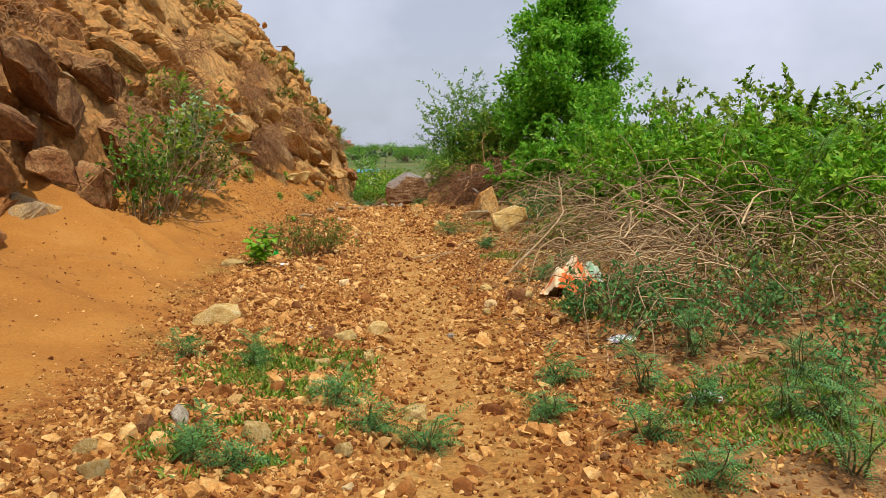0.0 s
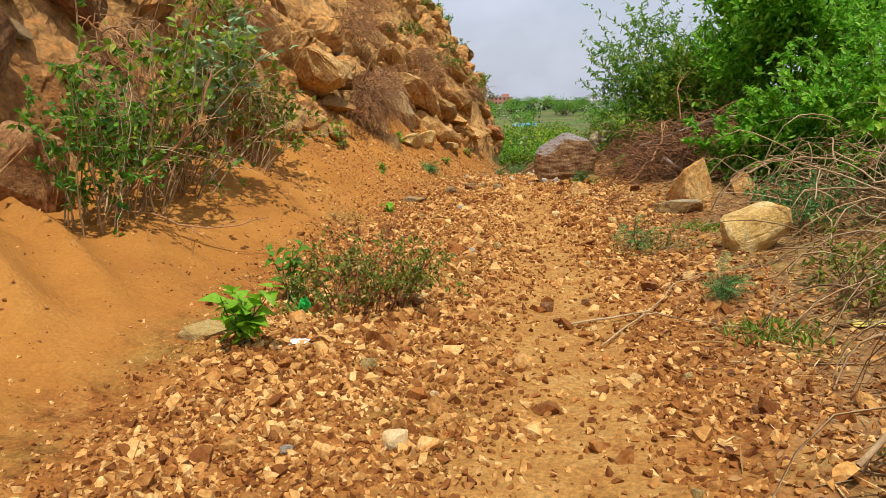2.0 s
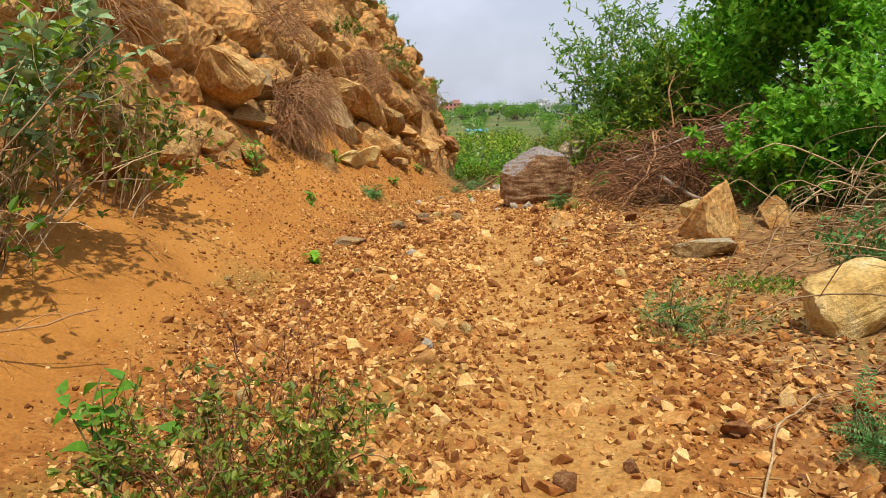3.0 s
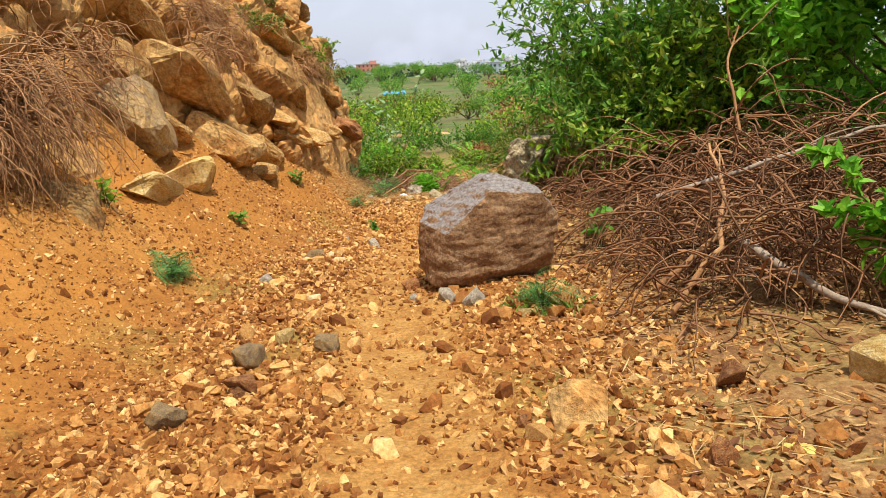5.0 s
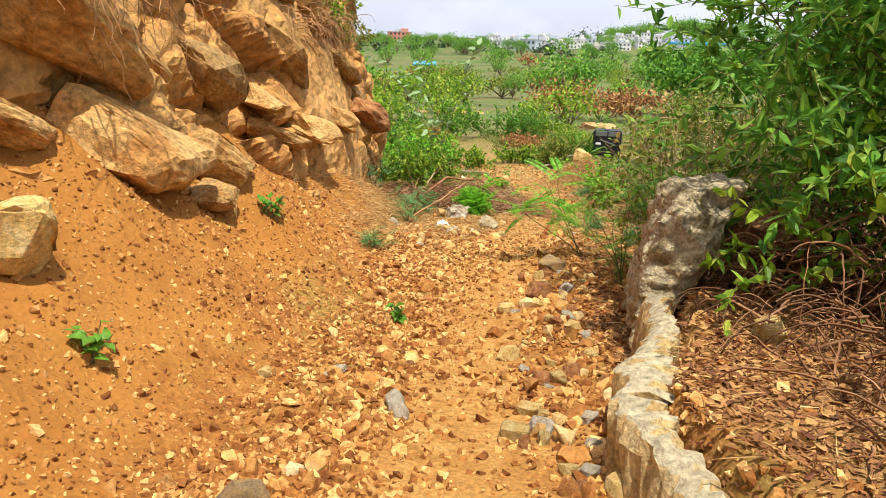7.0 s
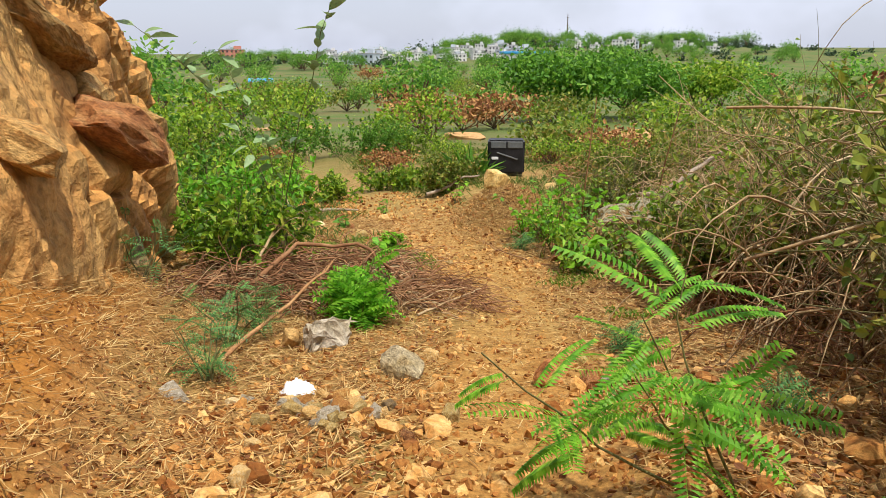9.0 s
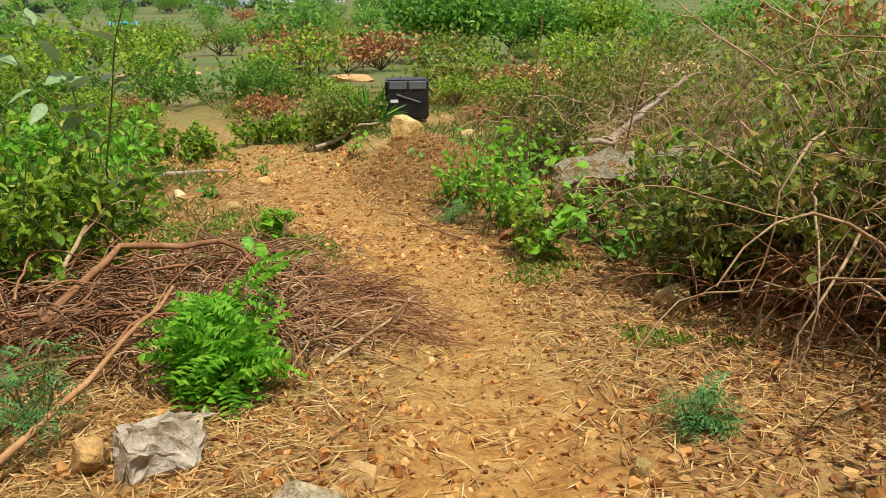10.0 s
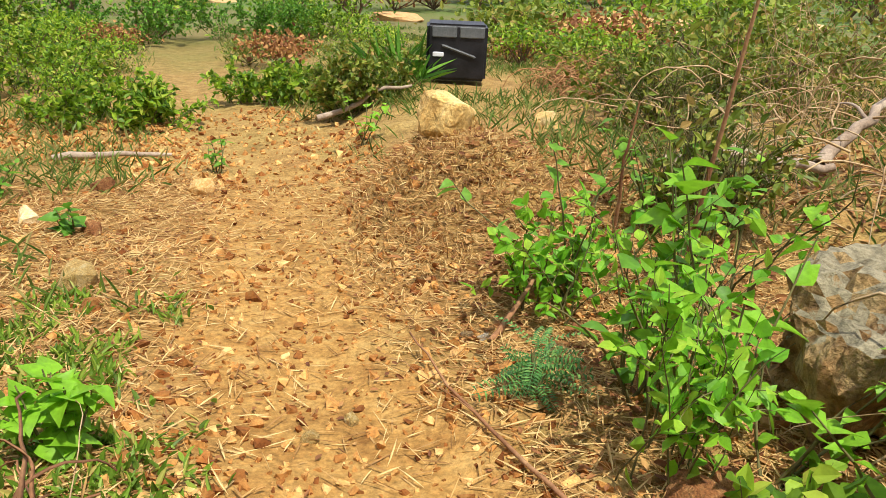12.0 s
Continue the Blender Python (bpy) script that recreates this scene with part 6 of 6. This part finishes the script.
def grassy(x, y):
    spots = ((0.7, 2.8, 0.45), (1.2, 3.6, 0.5), (0.5, 4.3, 0.5), (1.0, 4.4, 0.5), (3.2, 5.6, 0.6), (3.4, 3.2, 0.7), (0.0, 27.6, 0.5), (-0.35, 28.3, 0.6), (-0.1, 27.0, 0.45), (-0.6, 27.4, 0.5), (1.6, 25.2, 0.3), (1.4, 26.4, 0.3), (0.1, 28.4, 0.4),
             (-0.3, 8.8, 0.3), (2.4, 8.6, 0.3), (1.1, 15.9, 0.25), (2.4, 11.8, 0.3))
    d = 0
    for sx, sy, sr in spots:
        d = d + np.exp(-((x - sx) ** 2 + (y - sy) ** 2) / sr ** 2)
    return np.clip(d * 1.4 - 0.35, 0, 1) * step(0.25, 0.5, np.abs(x - along(LINE, y))) * (0.2 + fbm(x * 3, y * 3, 75))


px, py = scatter(97, 520000, -1.0, 4.2, 2.0, 29.5, lambda x, y: grassy(x, y) * step(0.36, 0.52, fbm(x * 4, y * 4, 77)))
blades("grass", px, py, 0.05, 0.015, L_MOSSY, "short green grass in patches", 98, 0, "grass")
px, py = scatter(99, 110000, -9, 14, 28.5, 48, lambda x, y: step(0.38, 0.6, fbm(x * 1.1, y * 1.1, 76)) * step(0.4, 1.2, np.abs(x - along(LINE, y))))
blades("field_grass", px, py, 0.13, 0.011, L_GRASS, "tufts of green and dry grass beyond the track", 100, 0, "grass")
px, py = scatter(101, 5000, 0.9, 2.4, 28.4, 30.4, lambda x, y: np.exp(-((x - 1.45) ** 2 + (y - 29.4) ** 2) / 0.4))
blades("dry_grass", px, py, 0.06, 0.006, L_STRAW, "dry grass over the mound", 102, 0, "grass")
px, py = scatter(103, 110, 1.65, 2.15, 34.0, 34.6, lambda x, y: x * 0 + 1)
blades("reeds", px, py, 0.5, 0.01, L_TREE, "clump of long green grass beside the appliance", 104, 0, "grass")
px, py = scatter(105, 34000, -1.6, 2.6, 22.5, 31.0, lambda x, y: (0.15 + 0.85 * step(0.15, 0.6, np.abs(x - along(LINE, y)))) * fbm(x * 1.5, y * 1.5, 78))
blades("chaff", px, py, 0.028, 0.013, L_LITTER, "small dry leaf scraps trodden into the track", 106, 1, "leaf litter")
px, py = scatter(107, 24000, -1.0, 2.6, 22.0, 31.0, lambda x, y: 0.25 + 0.5 * fbm(x * 0.9, y * 0.9, 79))
strew("track_gravel", px, py, 0.012 + 0.03 * np.random.RandomState(108).rand(len(px)) ** 3, PEBBLES, M_GRAVEL, "fine gravel and clods on the lower track", 109)
px, py = scatter(110, 16000, -2.6, 1.3, 26.8, 34.0, lambda x, y: (1 - 0.7 * step(0.5, 0.2, np.abs(x - along(LINE, y)))) * step(0.4, 0.6, fbm(x * 0.8, y * 0.8, 80)))
strew("rubble", px, py, 0.018 + 0.06 * np.random.RandomState(111).rand(len(px)) ** 3, PEBBLES, M_GRAVEL, "yellow and red rubble past the cliff", 112, 0.8, 0.14)

# ---- the valley ----


def clump_tree(name, height, radius, seed, leaf_material, label, n=900, trunk=0.3, flat=1.0, category="tree", leaf=None, group="", joined=False):
    """A tree of the middle distance: trunk, limbs and a crown of leaf sprays gathered in uneven clumps."""
    rs = np.random.RandomState(seed)
    root = tagged(new(name), label, category, group)
    tops = []
    limbs = [np.array([[0, 0, -0.1], [rs.normal() * 0.03 * height, rs.normal() * 0.03 * height, height * trunk]])]
    for i in range(9):
        a, r = i * 2.4, radius * math.sqrt((i + 0.5) / 9)
        p = np.array([math.cos(a) * r * 0.75, math.sin(a) * r * 0.75, height * (trunk + (1 - trunk) * (0.55 + 0.3 * rs.rand()) * (1 - 0.35 * flat * (r / radius) ** 2))])
        tops.append(p)
        limbs.append(np.array([limbs[0][1], limbs[0][1] * 0.5 + p * 0.5 + rs.normal(size=3) * 0.05 * radius, p]))
    part("trunk", tubes("trunk", limbs if joined else limbs[:1], height * 0.02, height * 0.012, M_BARK, 5), root)
    for b in () if joined else limbs[1:]:
        part("limb", tubes("limb", [b], height * 0.016, height * 0.005, M_BARK, 4), root)
    k = rs.randint(9, size=n)
    off = rs.normal(size=(n, 3)) * [radius * 0.24, radius * 0.24, height * (1 - trunk) * 0.16]
    ln = leaf or radius * 0.13
    part("crown", leaves("crown", np.array(tops)[k] + off, rs.normal(size=(n, 3)) + [0, 0, 0.3], ln, ln * 0.6, leaf_material, rs), root)["kind"] = "stuff"
    return root


def put(ob, x, y, s=1.0, turn=0.0, first=False, lift=0.0):
    m = pose(x, y, H(x, y) + lift, 0, 0, turn) @ Matrix.Scale(s, 4)
    if first:
        ob.matrix_basis = m
        return ob
    return copy_thing(ob, m)


M_HOUSES = [surf("house_paint", [(0.3, c), (0.7, tuple(v * 0.85 for v in c))], 0.3, 3.0, 0.2, 0.85, 0.0)
            for c in ((0.78, 0.76, 0.73), (0.7, 0.62, 0.5), (0.55, 0.6, 0.66), (0.62, 0.25, 0.18))]
M_ROOF = surf("flat_roof", [(0.3, (0.35, 0.34, 0.33)), (0.7, (0.5, 0.48, 0.46))], 0.3, 3.0, 0.2, 0.9, 0.0)
M_PANE = surf("dark_window", [(0.3, (0.03, 0.035, 0.04)), (0.7, (0.06, 0.065, 0.07))], 1.0, 5.0, 0.2, 0.3, 0.0)
M_BLUE = surf("blue_sheet", [(0.3, (0.04, 0.25, 0.5)), (0.7, (0.08, 0.4, 0.65))], 0.5, 4.0, 0.2, 0.5, 0.0)


def house(w, d, h, material, label):
    root = tagged(new("house"), label, "house", "houses of the far town")
    part("wall", slab_mesh("wall", (w, d, h), material, 0.05), root, at=pose(0, 0, h / 2 - 0.4))
    part("roof", slab_mesh("roof", (w + 0.6, d + 0.6, 0.35), M_ROOF, 0.05), root, at=pose(0, 0, h - 0.2))
    part("stair_hut", slab_mesh("stair_hut", (w * 0.3, d * 0.35, 2.3), material, 0.05), root, at=pose(w * 0.22, 0, h + 1.0))
    pane = slab_mesh("window", (1.3, 0.12, 1.4), M_PANE, 0.02)
    for f in range(int(h // 3)):
        for c in range(int(w // 3)):
            part("window", pane, root, at=pose((c - (int(w // 3) - 1) / 2) * 3, -d / 2, 1.4 + 3 * f))
    return root


HOUSES = [house(10, 9, 6.4, M_HOUSES[0], "white flat-roofed house in the far town"), house(14, 9, 3.6, M_HOUSES[1], "low cream house in the far town"),
          house(9, 9, 9.4, M_HOUSES[0], "tall white house in the far town"), house(12, 8, 6.4, M_HOUSES[2], "grey-blue house in the far town"),
          house(17, 10, 9.0, M_HOUSES[3], "brick-red building in the far town")]
put(HOUSES[4], -82, 600, 1.0, 4, True)
rs = np.random.RandomState(610)
for i in range(98):
    k = (0, 1, 2, 0, 3)[i % 5]
    x = rs.uniform(-20, 130) if i < 68 else rs.uniform(-110, 300)
    put(HOUSES[k], x, rs.uniform(540, 690) + max(0, x) * 0.25, rs.uniform(0.75, 1.15), rs.uniform(-35, 35), i < 4 and k == i)
put(HOUSES[3], 60, 640, 1.0, 12, True)
put(house(24, 12, 6.4, M_HOUSES[0], "long white hall in the far town"), 103, 620, 1.0, 6, True)
put(house(14, 8, 3.6, M_HOUSES[0], "low white house below the red building"), -74, 585, 1.0, 0, True)
shed = tagged(new("shed"), "low shed with a bright blue sheet roof", "shed")
part("wall", slab_mesh("wall", (6, 4, 2.2), M_HOUSES[1], 0.03), shed, at=pose(0, 0, 1.0))
part("roof", slab_mesh("roof", (7.4, 5.6, 0.3), M_BLUE, 0.03), shed, "blue sheet roof", pose(0, -0.2, 2.2, 8, 0, 0))
put(shed, -27, 266, 1.0, 8, True)
long_shed = tagged(new("shed"), "long shed with a blue sheet roof in the town", "shed")
part("wall", slab_mesh("wall", (34, 8, 4), M_HOUSES[0], 0.03), long_shed, at=pose(0, 0, 1.8))
part("roof", slab_mesh("roof", (36, 10, 1.6), M_BLUE, 0.3), long_shed, "blue sheet roof", pose(0, 0, 4.4))
put(long_shed, 118, 545, 1.0, 5, True)
mast = tagged(new("mast"), "thin steel lattice mast on the far ridge", "mast")
part("pole", tubes("pole", [np.array([[0, 0, -1], [0, 0, 20], [0, 0, 34.0]])], 0.7, 0.35, M_BARK, 4), mast)
for q in (12, 22, 30):
    part("crossbar", slab_mesh("crossbar", (2.6, 0.3, 0.3), M_BARK, 0.05), mast, at=pose(0, 0, q))
put(mast, 232, 860, 1.0, 0, True)

put(clump_tree("tree", 4.4, 2.3, 640, L_TREE, "rounded green tree in the fields", 1500, 0.15, 0.6), 10.2, 122, 1.0, 0, True)
put(clump_tree("tree", 2.4, 1.3, 641, L_DARK, "small round dark tree in the fields", 900, 0.1, 0.6), 0.4, 92, 1.0, 0, True)
put(clump_tree("tree", 4.3, 4.4, 642, L_TREE, "spreading flat-topped green tree", 7000, 0.14, 0.45, leaf=0.36), 13.2, 70, 1.0, 0, True)
put(clump_tree("tree", 4.3, 4.2, 643, L_TREE, "spreading green tree behind another", 6000, 0.14, 0.45, leaf=0.36), 19.5, 76, 1.0, 60, True)
put(clump_tree("tree", 4.0, 4.0, 644, L_HEDGE, "spreading green tree at the far track", 4500, 0.14, 0.45, leaf=0.36), 27, 80, 1.0, 120, True)
FIELD = [clump_tree("field_bush", 1.3, 1.0, 650, L_HEDGE, "green scrub bush in the fields", 600, 0.03, 0.8, "bush", group="field bushes", joined=True),
         clump_tree("field_bush", 1.1, 1.1, 651, L_OLIVE, "olive scrub bush in the fields", 600, 0.03, 0.8, "bush", group="field bushes", joined=True),
         clump_tree("field_bush", 1.4, 0.9, 652, L_DARK, "dark scrub bush in the fields", 600, 0.03, 0.8, "bush", group="field bushes", joined=True),
         clump_tree("field_bush", 1.0, 1.2, 653, L_LITTER, "reddish dry scrub bush in the fields", 600, 0.03, 0.8, "bush", group="field bushes", joined=True)]
put(FIELD[3], 5.0, 58, 1.4, 0, True)
put(FIELD[0], 6.5, 44, 1.0, 0, True)
put(FIELD[1], 4.4, 39, 1.0, 0, True)
put(FIELD[2], -8, 78, 1.6, 0, True)
for x, y, s, k in ((3.2, 61, 1.3, 3), (7.0, 60, 1.3, 3), (5.6, 41, 0.9, 1), (8.5, 40, 1.1, 1), (7.4, 37, 1.0, 0), (9.8, 45, 1.3, 0), (-4.2, 41, 1.2, 0), (-2.0, 44, 1.2, 0), (0.8, 46, 1.1, 0),
                   (-6.5, 46, 1.4, 0), (11.0, 36, 1.3, 1), (6.2, 34.2, 1.0, 1), (8.0, 32.6, 1.2, 1)):
    put(FIELD[k], x, y, s, x * 70)
rs = np.random.RandomState(655)
for i in range(46):
    x, y = rs.uniform(-5, 6.5), rs.uniform(31.5, 42)
    if abs(x - float(along(LINE, y))) > 0.7 and not (1.3 < x < 3.4 and y < 35.2):
        put(FIELD[(0, 1, 1, 0, 3)[i % 5]], x, y, rs.uniform(0.25, 0.55), rs.uniform(0, 360))
rs = np.random.RandomState(660)
for i in range(230):
    y = 50 + 280 * rs.rand() ** 1.4
    x = rs.uniform(-0.55, 0.75) * y
    if abs(x - 0.4) < 3 and y < 130 and i % 3:
        continue
    put(FIELD[(0, 1, 2, 0, 2, 1, 3)[i % 7]], x, y, rs.uniform(0.7, 1.6) * (1 + y / 200), rs.uniform(0, 360))
BIG = [clump_tree("far_tree", 7, 4.5, 670, L_DARK, "dark green tree of the far town", 700, 0.05, 0.7, group="trees of the far town", joined=True),
       clump_tree("far_tree", 6, 4.0, 671, L_TREE, "green tree of the far town", 700, 0.05, 0.7, group="trees of the far town", joined=True)]
put(BIG[0], -31, 285, 1.0, 0, True)
put(BIG[1], 40, 420, 1.0, 0, True)
for i in range(170):
    x = rs.uniform(-150, 330)
    put(BIG[i % 2], x, rs.uniform(380, 720) + max(0, x) * 0.3, rs.uniform(0.7, 1.4), rs.uniform(0, 360))
for i in range(60):
    x = rs.uniform(90, 420)
    put(BIG[0], x, 760 + rs.uniform(0, 60) + x * 0.1, rs.uniform(1.5, 2.4), rs.uniform(0, 360))
# dark woods and orchards along the horizon
rs = np.random.RandomState(680)
at = []
for i in range(330):
    x = rs.uniform(-190, 420) if i < 130 else rs.uniform(60, 430)
    y = rs.uniform(420, 760) + max(0, x) * 0.3 if i < 130 else 770 + rs.uniform(0, 90) + x * 0.1
    r, h = rs.uniform(2.0, 4.5), rs.uniform(2.0, 3.6) * (1.0 if i < 130 else 2.6)
    at.append(np.array([x, y, H(x, y)]) + np.abs(rs.normal(size=(60, 3))) * [0, 0, h * 0.55] + rs.normal(size=(60, 3)) * [r * 0.6, r * 0.6, 0.3])
at = np.concatenate(at)
tagged(new("far_woods", leaves("far_woods", at, rs.normal(size=(len(at), 3)) + [0, 0, 0.3], 2.0, 1.4, L_FAR, rs)), "dark green woods along the far horizon", "woods", kind="stuff")
M_DIRT = surf("bare_orange_earth", [(0.3, (0.5, 0.24, 0.08)), (0.7, (0.65, 0.42, 0.2))], 0.6, 6.0, 0.35, 0.95, 0.4, 0.05)
for i, (x, y, sx, sy, h) in enumerate(((11.5, 50, 6.0, 3.0, 0.9), (17, 52, 7.0, 3.0, 0.8), (24, 50, 8.0, 3.0, 0.8), (4.2, 52, 2.4, 1.4, 0.5), (-3.2, 62, 5.0, 2.0, 0.4))):
    set_rock("earth_bank", 900 + i, (sx, sy, h), M_DIRT, x, y, 5 * i, 0.3, label="low bank of bare orange earth beyond the scrub", points=40, rough=0.03, category="earth bank")
for i, (a, b) in enumerate((((-1.0, 31.6, 0.05), (-0.2, 31.7, 0.08)), ((0.9, 33.0, 0.12), (1.8, 33.2, 0.16)))):
    branch((a, b), 0.03, "pale stick lying in the grass", seed=40 + i, twigs=0)
